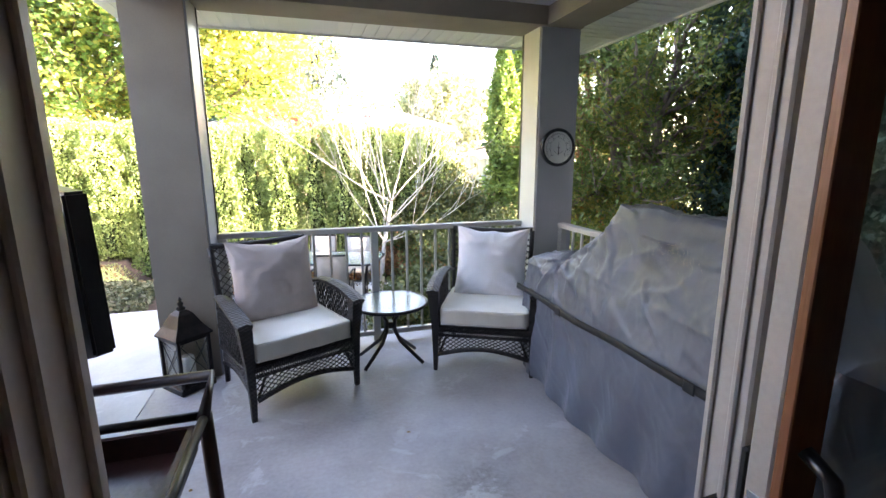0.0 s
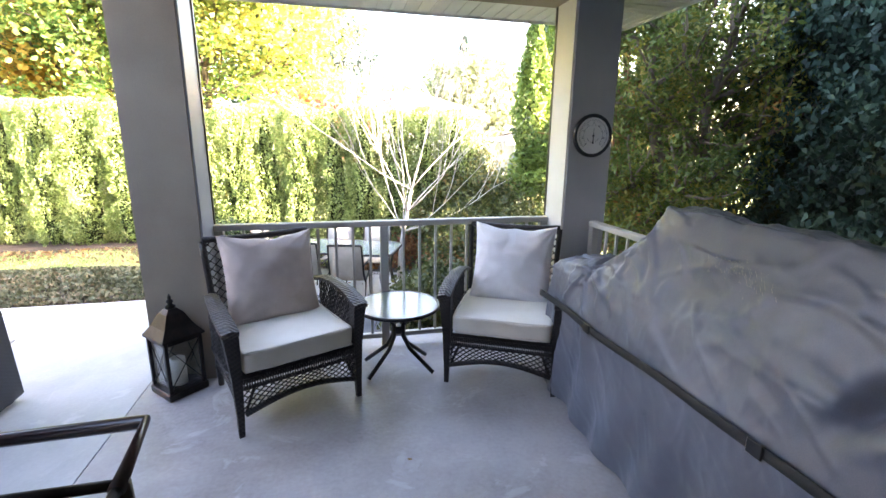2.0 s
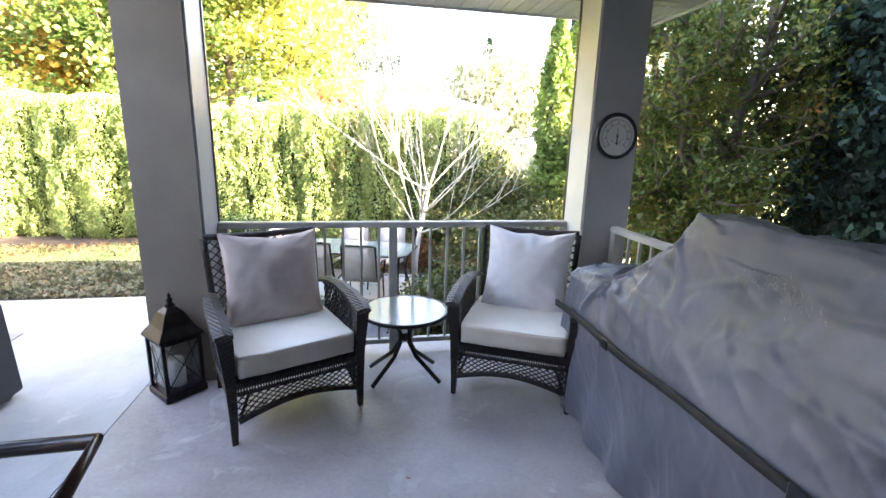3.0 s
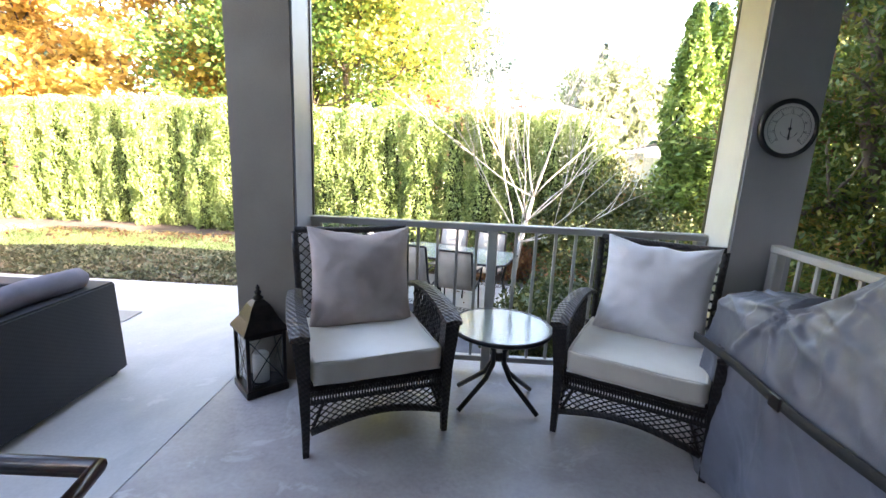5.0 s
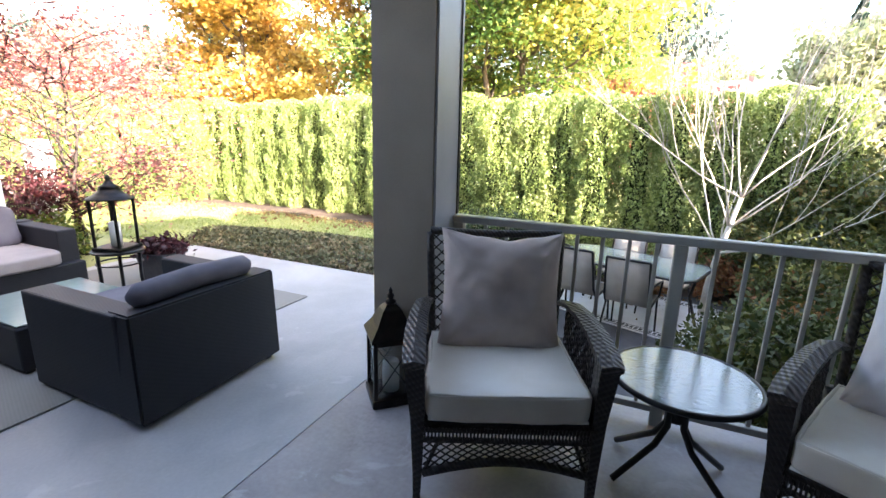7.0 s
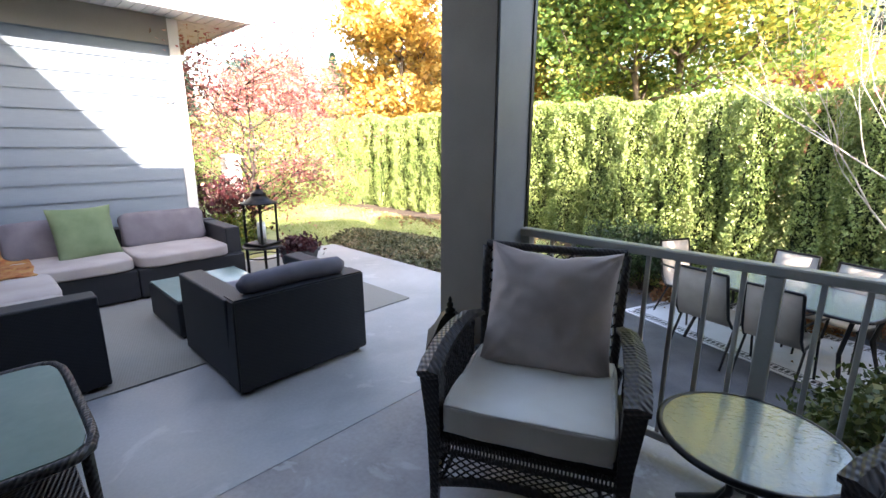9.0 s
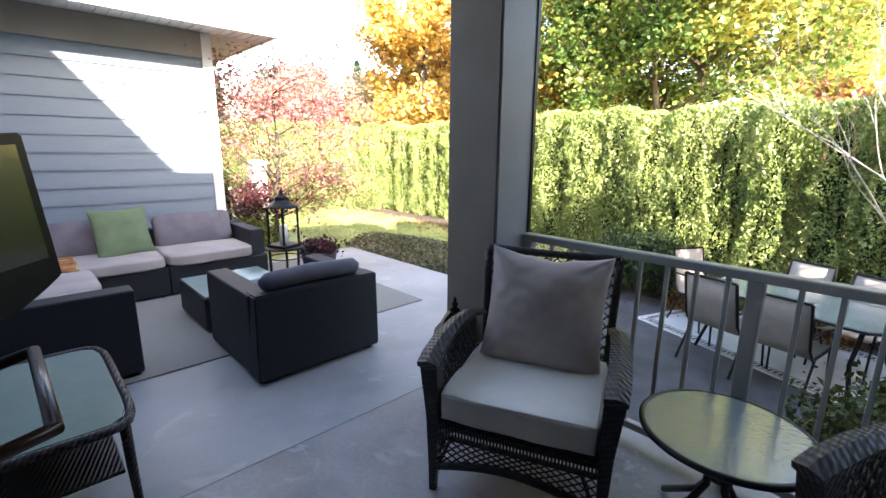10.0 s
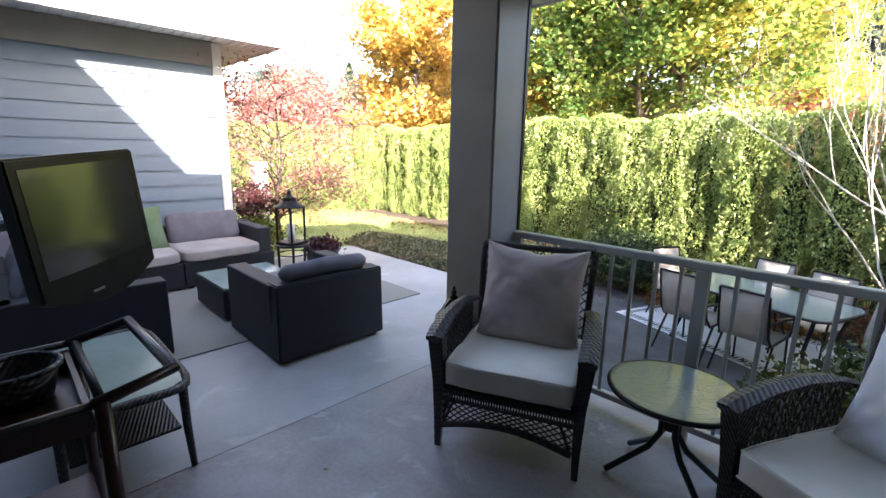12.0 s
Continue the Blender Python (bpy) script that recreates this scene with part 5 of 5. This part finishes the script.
def leafy_tree(name, base, height, width, leaf, bark, label, n, size, seed, stems=1, low=0.25, lean=(0, 0), trunk_r=None, category="tree", upright=0.0, depth=3, level=0.0, aspect=0.55, limbs=4):
    rng = np.random.default_rng(seed)
    t = thing(name, pose(*base), label, category)
    bm, tips, own = bmesh.new(), [], []
    r = trunk_r or height * 0.018
    for s in range(stems):
        a = rng.uniform(0, 6.28)
        d = Vector((lean[0] + 0.12 * math.cos(a) * (stems > 1), lean[1] + 0.12 * math.sin(a) * (stems > 1), 1))
        top = height * 0.8
        pts = [Vector((0.05 * s, 0, -0.1)) + d * (top * k / 8) + Vector((*rng.normal(size=2) * 0.02 * height * (k > 0), 0)) * 0.5 for k in range(9)]
        tube(pts, [r * (1 - 0.75 * k / 8) for k in range(9)], 8, bm)
        for k in range(2, 9):
            f = k / 8
            if f < low:
                continue
            for j in range(limbs):
                an = rng.uniform(0, 6.28)
                reach = width * 0.42 * (1.15 - 0.75 * abs(f - 0.5))
                own.append(bmesh.new())
                grow(pts[k], (math.cos(an), math.sin(an), 0.45), reach, r * 0.35, depth - 2, rng, own[-1], tips, 0.7, 3, 0.12)
    part("trunk", bm, bark, t, "branched trunk", smooth=True)
    limbs_of(t, own, bark)
    tp = np.array([tuple(p) for p in tips])
    idx = rng.integers(0, len(tp), n)
    pts = tp[idx] + rng.normal(size=(n, 3)) * width * 0.055 * np.array((1 + 0.3 * level, 1 + 0.3 * level, 1 - 0.6 * level))
    part("crown", leaf_mesh(name + "_leaves", pts, size, upright, 0.4, seed, aspect, True, level), leaf, t, "leafy crown with gaps")
    return t


def cedar_crown(name, height, radius, n, size, seed, cone=0.25, blunt=0.0, droop=0.45):
    """Upright sprays packed on a lumpy column."""
    rng = np.random.default_rng(seed)
    z = rng.uniform(0.0, 1.0, n) ** 0.95
    a = rng.uniform(0, 2 * math.pi, n)
    lump = np.array([noise.noise((math.cos(x) * 1.6 + seed, math.sin(x) * 1.6, h * height * 1.3)) for x, h in zip(a, z)])
    lump2 = np.array([noise.noise((math.cos(x) * 3 + seed, math.sin(x) * 3, h * height * 3.6)) for x, h in zip(a, z)])
    prof = np.where(z < 0.1, 0.75 + 2.5 * z, 1.0) * (1 - cone * z) * np.clip((1.0 - z) / (0.10 + 0.25 * cone), 0.0, 1.0) ** 0.5
    if blunt:
        prof = np.where(z < 0.1, 0.80 + 2.0 * z, 1.0) * np.clip((1.0 - z) / blunt, 0.0, 1.0) ** 0.4
    lump3 = np.array([noise.noise((math.cos(x) * 7 + seed, math.sin(x) * 7, h * height * 8.0)) for x, h in zip(a, z)])
    r = radius * prof * (1 + 0.34 * lump + 0.55 * lump2 + 0.38 * lump3) * (1 - 0.35 * rng.uniform(0, 1, n) ** 2)
    pts = np.stack([r * np.cos(a), r * np.sin(a), 0.03 + z * height], 1)
    return leaf_mesh(name, pts, size, droop, 0.45, seed, 0.5)


def cedar_core(height, radius, cone):
    return lathe([(radius * 0.3, 0.0), (radius * 0.62, height * 0.12), (radius * (0.66 - 0.5 * cone * 0.6), height * 0.6), (radius * 0.35 * (1 - cone * 0.5), height * 0.9), (0.01, height * 0.97)], 10)


# Dark solid core stands in for the shade between the sprays.
CORE = surface("cedar_shade_core", (0.02, 0.035, 0.010), (0.055, 0.06, 0.02), 9, 1.0, 0, 0.5)
kinds = []
for k in range(4):
    t = thing("cedar", pose(0, 0, 0), "upright emerald cedar of a clipped hedge, yellow-green in the sun", "tree", "cedars of the garden hedge")
    part("trunk", tube([(0, 0, -0.1), (0, 0, 0.5), (0, 0, 1.8)], [0.04, 0.035, 0.01], 6), BARK, t)
    part("shade_core", cedar_core(2.1, 0.27, 0.1), CORE, t, "dark solid core standing in for shade inside the crown")
    part("crown", cedar_crown("cedar_crown", 2.12, 0.345, 21000, 0.019, 20 + k, 0.06, 0.05, 0.15), GREEN_LEAF, t, "dense bright green sprays")
    kinds.append(t)
rng = np.random.default_rng(5)
spots = [(-7.75 + 0.53 * k, 8.62) for k in range(21)] + [(-8.2 - 0.38 * k, 8.3 - 0.38 * k) for k in range(11)]
for k, (x, y) in enumerate(spots):
    zb = ground_z(x, y)
    h = (2.02 + rng.uniform(-0.07, 0.06) - zb) / 2.12
    sx = 0.73 if x < -3.4 else 0.97
    m = pose(x + rng.uniform(-0.04, 0.04), y + rng.uniform(-0.11, 0.11), zb, 0, 0, rng.uniform(0, 360)) @ Matrix.Diagonal((sx, sx, h, 1))
    if k < 4:
        kinds[k].matrix_world = m
    else:
        c = copy_thing(kinds[k % 4], m)
        c.scale = (sx, sx, h)

# tall dark cedars beyond the side railing
tall = []
for k in range(2):
    t = thing("tall_cedar", pose(0, 0, 0), "tall dark green cedar in shade beside the porch", "tree", "tall cedars beside the porch")
    part("trunk", tube([(0, 0, -0.1), (0, 0, 2), (0, 0, 5)], [0.10, 0.08, 0.02], 8), BARK, t)
    part("shade_core", cedar_core(5.6, 0.85, 0.5), CORE, t, "dark solid core standing in for shade inside the crown")
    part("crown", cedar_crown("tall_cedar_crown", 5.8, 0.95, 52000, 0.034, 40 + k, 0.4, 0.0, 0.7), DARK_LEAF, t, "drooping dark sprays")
    tall.append(t)
for k, (x, y, s) in enumerate([(5.9, 3.45, 1.05), (5.2, 2.3, 1.05), (5.35, 1.1, 1.05), (5.35, 4.1, 0.86), (5.3, -0.1, 0.95), (6.2, 2.9, 1.1), (5.7, 0.5, 1.1), (5.9, 1.9, 1.1), (5.25, 2.95, 0.98)]):
    m = pose(x, y, ground_z(x, y), 0, 0, 77 * k)
    if k < 2:
        tall[k].matrix_world = m
        tall[k].scale = (s, s, s)
    else:
        copy_thing(tall[k % 2], m).scale = (s, s, s)
t = thing("column_cypress", pose(3.78, 7.3, -0.66), "slim sunlit green cypress column behind the garden", "tree")
part("trunk", tube([(0, 0, -0.1), (0, 0, 2), (0, 0, 4)], [0.06, 0.05, 0.01], 6), BARK, t)
part("shade_core", cedar_core(3.9, 0.30, 0.4), CORE, t)
part("crown", cedar_crown("cypress_crown", 4.0, 0.34, 16000, 0.034, 61, 0.45), CYPRESS_LEAF, t, "feathery green sprays")
copy_thing(t, pose(4.15, 7.45, -0.66, 0, 0, 110))
for x, y, s in ((3.95, 6.9, 0.62), (4.5, 7.6, 0.8)):
    copy_thing(t, pose(x, y, -0.66, 0, 0, 200 * x)).scale = (1.25, 1.25, s)

leafy_tree("hornbeam", (4.05, 5.15, -0.66), 4.7, 1.5, MID_LEAF, RUST_BARK, "upright green and yellow leafy tree close to the corner post", 34000, 0.028, 71, 3, 0.12, aspect=0.4)
leafy_tree("hornbeam", (4.12, 4.55, -0.66), 5.3, 1.5, MID_LEAF, BARK, "leafy green tree behind the corner post", 52000, 0.028, 72, 3, 0.12, aspect=0.4)

# bare pale tree
t = thing("bare_tree", pose(1.68, 7.35, -0.66), "pale bare tree with upswept branches on the lower garden", "tree")
rng = np.random.default_rng(8)
bm, tips, own = bmesh.new(), [], []
trunk = [Vector((0, 0, -0.1)), Vector((0.02, 0, 0.4)), Vector((0.07, 0, 0.8)), Vector((0.13, 0, 1.1)), Vector((0.2, 0, 1.45))]
tube(trunk, [0.046, 0.039, 0.034, 0.029, 0.022], 8, bm)
for k in range(15):
    a = 2 * math.pi * k / 15 + rng.uniform(-0.2, 0.2)
    at = trunk[2 + k % 3]
    own.append(bmesh.new())
    grow(at, (math.cos(a) * 0.85 + 0.12, math.sin(a) * 0.85, 0.35 + 0.5 * (k % 4)), 1.45 * rng.uniform(0.8, 1.1), 0.0115, 3, rng, own[-1], tips, 0.34, 3, 0.22, 0.07, 5, 0.60)
part("trunk", bm, PALE_BARK, t, "pale bare trunk", smooth=True)
limbs_of(t, own, PALE_BARK)

# low shrubs below the porch and the right of the lower patio
G = np.random.default_rng(31)


def shrub(x, y, w, h, leaf, label, n, size, seed, zb=None, stalk=True):
    t = thing("shrub", pose(x, y, ground_z(x, y) if zb is None else zb), label, "shrub")
    rng = np.random.default_rng(seed)
    tips, own = [], []
    for k in range(9):
        a = rng.uniform(0, 6.28)
        own.append(bmesh.new())
        grow((0, 0, -0.05), (math.cos(a) * w / h, math.sin(a) * w / h, 1.0), h * 0.5, 0.012, 2, rng, own[-1], tips, 0.6, 3, 0.1, 0.1, 5)
    limbs_of(t, own, BARK, "stem")
    tp = np.array([tuple(p) for p in tips])
    tp = tp[tp[:, 2] > 0]
    pts = tp[rng.integers(0, len(tp), n)] + rng.normal(size=(n, 3)) * 0.07
    part("foliage", leaf_mesh("shrub_leaves", pts, size, 0.0, 0.4, seed), leaf, t)
    return t


for k, (x, y, w, h) in enumerate([(1.85, 5.3, 0.45, 0.7), (2.2, 4.85, 0.5, 0.9), (2.5, 5.0, 0.6, 1.15), (2.9, 6.0, 0.8, 1.5), (3.0, 4.55, 0.5, 1.4), (3.7, 6.8, 0.8, 1.6), (2.6, 7.0, 0.5, 1.0), (1.8, 4.45, 0.42, 1.15), (1.6, 4.75, 0.35, 0.75), (2.25, 4.35, 0.5, 1.1), (2.0, 5.6, 0.5, 0.8)]):
    shrub(x, y, w, h, OLIVE_LEAF, "loose green and yellow garden shrub beside the lower patio", 6500, 0.025, 80 + k)
for k, (x, y, w, h) in enumerate([(2.75, 7.7, 0.7, 1.5), (3.25, 7.9, 0.8, 1.75), (2.45, 8.1, 0.5, 1.3), (3.45, 7.2, 0.7, 1.5), (3.1, 6.9, 0.6, 1.25), (3.15, 8.4, 0.7, 2.1), (3.7, 8.2, 0.7, 2.0)]):
    shrub(x, y, w, h, OLIVE_LEAF, "dark olive garden shrub massed at the end of the hedge", 6000, 0.034, 180 + k)
# Two dark shrubs added in place of a round shadow on the hedge.
for k, (x, y) in enumerate([(-1.25, 8.2), (-0.95, 8.15)]):
    shrub(x, y, 0.34, 0.98, SHADOW_LEAF, "low dark green shrub standing in for a round shadow on the hedge", 9000, 0.026, 190 + k)
for k, (x, y, w, h) in enumerate([(2.1, 7.9, 0.7, 0.75), (1.0, 8.05, 0.5, 0.5), (3.1, 8.0, 0.7, 0.9), (-0.4, 8.0, 0.3, 0.35), (2.5, 6.2, 0.5, 0.7)]):
    shrub(x, y, w, h, RED_SHRUB, "rust-coloured low shrub at the hedge foot", 2600, 0.03, 90 + k)
shrub(-0.65, 5.35, 0.22, 0.4, MID_LEAF, "small green plant at the edge of the lower patio", 700, 0.03, 99)
shrub(-4.95, 3.95, 0.35, 0.6, MID_LEAF, "light green shrub by the wing corner", 2600, 0.03, 101)
shrub(-5.35, 4.05, 0.4, 1.2, RED_LEAF, "dark red shrub by the wing corner", 1800, 0.03, 102)

# ground cover along the terrace edge
n = 15000
x, y = G.uniform(-4.4, -1.0, n), G.uniform(0, 1, n)
far = 5.6 + 0.95 * np.clip(1 - ((x + 2.5) / 2.1) ** 2, 0, 1) ** 0.5
yy = 5.12 + (far - 5.12) * y
z = -0.1 + 0.22 * np.sin(np.pi * np.clip(y * 0.8 + 0.15, 0, 1)) * G.uniform(0.55, 1.0, n) + 0.02
ob = part("ground_cover", leaf_mesh("ground_cover_leaves", np.stack([x, yy, z], 1), 0.024, 0.1, 0.4, 7), COVER_LEAF, None, "low grey-green ground cover bed along the terrace edge", "stuff")
bm = bmesh.new()
rows = []
for i in range(25):
    row = []
    for j in range(13):
        xx, v = -4.4 + 3.4 * i / 24, j / 12
        f = 5.6 + 0.95 * max(0, 1 - ((xx + 2.5) / 2.1) ** 2) ** 0.5
        row.append(bm.verts.new((xx, 5.09 + (f + 0.1 - 5.09) * v, -0.13 + 0.13 * math.sin(math.pi * min(1, v * 0.8 + 0.15)) * (0.3 + 0.7 * math.sin(math.pi * i / 24)))))
    rows.append(row)
for a, b in zip(rows, rows[1:]):
    for k in range(12):
        bm.faces.new((a[k], b[k], b[k + 1], a[k + 1]))
setting("planting_bed", bm, SOIL, "dark soil bed along the terrace", True)
bm = bmesh.new()
rows = []
for i in range(50):
    xx = -8.6 + 13.0 * i / 49
    w_ = 0.42 + 0.12 * noise.noise((xx, 0, 0)) + 0.5 * smooth(-1.5, 0, xx)
    rows.append([bm.verts.new((xx, 8.9 - (0.7 + w_) * v, ground_z(xx, 8.9 - (0.7 + w_) * v) + 0.025 * (v < 0.95) - 0.01 * (v >= 0.95))) for v in (0, 0.3, 0.6, 0.8, 1.0)])
for a, b in zip(rows, rows[1:]):
    for k in range(4):
        bm.faces.new((a[k], a[k + 1], b[k + 1], b[k]))
setting("hedge_bed", bm, SOIL, "reddish bark mulch bed along the hedge", True)
# grass blades and fallen leaves
n = 60000
x, y = G.uniform(-9.5, -1.2, n), G.uniform(5.2, 8.1, n)
z = np.array([ground_z(a, b) for a, b in zip(x, y)]) + 0.012
part("lawn_grass", leaf_mesh("grass", np.stack([x, y, z], 1), 0.022, 0.9, 0.5, 3, 0.12), GRASS_BLADE, None, "short sunlit lawn grass", "stuff")
n = 1500
x, y = G.uniform(-8.5, 3.5, n), 7.75 - np.abs(G.normal(size=n)) * 0.35 + 0.2
z = np.array([ground_z(a, b) for a, b in zip(x, y)]) + 0.035
part("fallen_leaves", leaf_mesh("litter", np.stack([x, y, z], 1), 0.03, 0.0, 0.4, 9, 0.6), LITTER, None, "fallen autumn leaves along the hedge", "stuff")
for k, (x, y) in enumerate([(0.93, 1.62), (1.05, 2.35), (0.3, 1.9), (0.02, 2.2)]):
    me = leaf_mesh("leaf", np.array([[0, 0, 0.006]]), 0.018, 0, 0, 200 + k, 0.6)
    me.transform(Matrix.Diagonal((1, 1, 0.25, 1)))
    ob = part("fallen_leaf", me, LITTER, None, "small dry brown leaf on the porch floor")
    tagged(ob, category="leaf").matrix_world = pose(x, y, 0.004)

# Japanese maple beyond the sofa corner
leafy_tree("japanese_maple", (-5.2, 4.42, -0.1), 2.9, 2.5, PINK_LEAF, DARK_BARK, "pink and red japanese maple with low dark limbs beyond the terrace", 11500, 0.025, 121, 3, 0.15, lean=(0.05, 0.10), trunk_r=0.026, level=0.5, limbs=2)
ob = part("garden_post", box(-0.11, 0.11, -0.11, 0.11, -0.1, 1.22, 0.01), WHITE, None, "white painted garden post in full sun beyond the maple")
tagged(ob, category="post").matrix_world = pose(-5.75, 4.42, 0)

# trees behind the hedge
leafy_tree("maple", (-2.75, 12.0, -0.3), 6.6, 4.4, GOLD_LEAF, BARK, "golden green maple with clear trunk behind the hedge", 38000, 0.050, 131, 1, 0.36, level=0.4, aspect=0.75)
leafy_tree("maple", (-2.0, 12.2, -0.3), 7.0, 5.2, YELLOW_LEAF, BARK, "bright yellow maple behind the hedge", 32000, 0.052, 132, 1, 0.45, level=0.4, aspect=0.75)
leafy_tree("maple", (-4.1, 11.8, -0.3), 7.2, 3.8, GOLD_LEAF, BARK, "green maple turning yellow behind the hedge", 30000, 0.050, 133, 1, 0.3, level=0.4, aspect=0.75)
leafy_tree("maple", (-6.3, 12.6, -0.3), 7.5, 3.6, ORANGE_LEAF, BARK, "orange maple behind the hedge", 28000, 0.062, 134, 1, 0.3, level=0.4, aspect=0.75)
leafy_tree("maple", (-11.0, 12.6, -0.3), 7.5, 4.0, ORANGE_LEAF, BARK, "orange autumn tree behind the hedge", 22000, 0.085, 135, 1, 0.2, level=0.4, aspect=0.75)
for k, (x, y, h, w) in enumerate([(-18.5, 11.4, 5.4, 3.0), (-18.5, 13.6, 4.6, 2.8)]):
    leafy_tree("spruce", (x, y, -0.3), h, w, BLUE_LEAF, BARK, "rounded blue-green conifer in the far garden", 9000, 0.12, 160 + k, 1, 0.1)
leafy_tree("crimson_tree", (-16.2, 11.9, -0.3), 4.1, 2.4, CRIMSON_LEAF, BARK, "crimson autumn tree beyond the hedge", 6000, 0.09, 163, 1, 0.2)
leafy_tree("pale_tree", (-14.2, 12.5, -0.3), 4.6, 2.6, PALE_LEAF, BARK, "pale yellow-green tree beyond the hedge", 8000, 0.09, 164, 1, 0.15)
leafy_tree("pine", (-0.4, 20.5, -0.3), 9.0, 4.2, BLUE_LEAF, BARK, "tall grey-green pine behind the maples", 12000, 0.12, 165, 1, 0.45)
leafy_tree("flowering_plum", (-15.0, 9.6, -0.3), 4.4, 3.2, PINK_LEAF, BARK, "reddish pink tree behind the hedge", 9000, 0.10, 136, 1, 0.2)
leafy_tree("flowering_plum", (0.4, 17.0, -0.3), 4.2, 3.6, PINK_LEAF, BARK, "pinkish red tree behind the neighbouring house", 7000, 0.12, 137, 1, 0.2)
leafy_tree("birch", (8.5, 26.0, -0.3), 6.5, 4.5, PALE_LEAF, BARK, "pale distant tree behind the houses", 12000, 0.14, 138, 2, 0.2)
leafy_tree("birch", (3.5, 30.0, -0.3), 6.0, 4.5, PALE_LEAF, BARK, "pale distant tree behind the houses", 8000, 0.13, 139, 2, 0.2)
kinds = []
for k in range(2):
    t = thing("fir", pose(0, 0, 0), "distant dark conifer beyond the gardens", "tree", "distant conifers")
    part("trunk", tube([(0, 0, -0.2), (0, 0, 5), (0, 0, 10.5)], [0.22, 0.15, 0.03], 8), BARK, t)
    part("crown", cedar_crown("fir_crown", 11.0, 2.1, 12000, 0.22, 150 + k, 0.85), DARK_LEAF, t, "ragged dark boughs")
    kinds.append(t)
for k, (x, y, s) in enumerate([(-2.5, 27, 1.0), (-17, 20, 0.75), (-22, 17, 0.6), (-11, 24, 0.9), (12, 24, 0.8), (9, 30, 0.75), (17, 22, 0.8), (-26, 24, 0.8), (-32, 12, 0.7), (-15, 30, 0.9)]):
    m = pose(x, y, -0.3, 0, 0, 50 * k)
    o = kinds[k] if k < 2 else copy_thing(kinds[k % 2], m)
    if k < 2:
        o.matrix_world = m
    o.scale = (s, s, s)


# ---- neighbouring houses ----
def house(x0, x1, y0, y1, eave, rise, wall_mat, label):
    t = thing("neighbour_house", pose(0, 0, 0), label, "house")
    part("wall", box(x0, x1, y0, y1, -0.5, eave), wall_mat, t)
    bm = bmesh.new()
    o = 0.5
    ym = (y0 + y1) / 2
    v = [bm.verts.new(p) for p in ((x0 - o, y0 - o, eave), (x1 + o, y0 - o, eave), (x1 + o, y1 + o, eave), (x0 - o, y1 + o, eave), (x0 + 1.5, ym, eave + rise), (x1 - 1.5, ym, eave + rise))]
    for f in ((0, 1, 5, 4), (1, 2, 5), (2, 3, 4, 5), (3, 0, 4), (3, 2, 1, 0)):
        bm.faces.new([v[k] for k in f])
    part("roof", bm, SHINGLE, t, "pale grey hipped shingle roof")
    part("fascia", box(x0 - o, x1 + o, y0 - o - 0.03, y0 - o, eave - 0.12, eave + 0.05), WHITE, t)
    w = part("window", box(x0 + 1.2, x0 + 2.4, y0 - 0.04, y0, 0.8, 1.9, 0.01), WHITE, t, "white framed window")
    part("pane", box(x0 + 1.27, x0 + 2.33, y0 - 0.05, y0 - 0.041, 0.87, 1.83), CLEAR_GLASS, w)
    return t


house(-2.2, 6.0, 18.5, 23.0, 2.7, 0.9, WHITE, "low neighbouring house with pale roof beyond the hedge")
house(7.0, 9.5, 16.0, 18.5, 1.6, 0.5, SIDING, "small garden shed with shingle roof beyond the hedge")
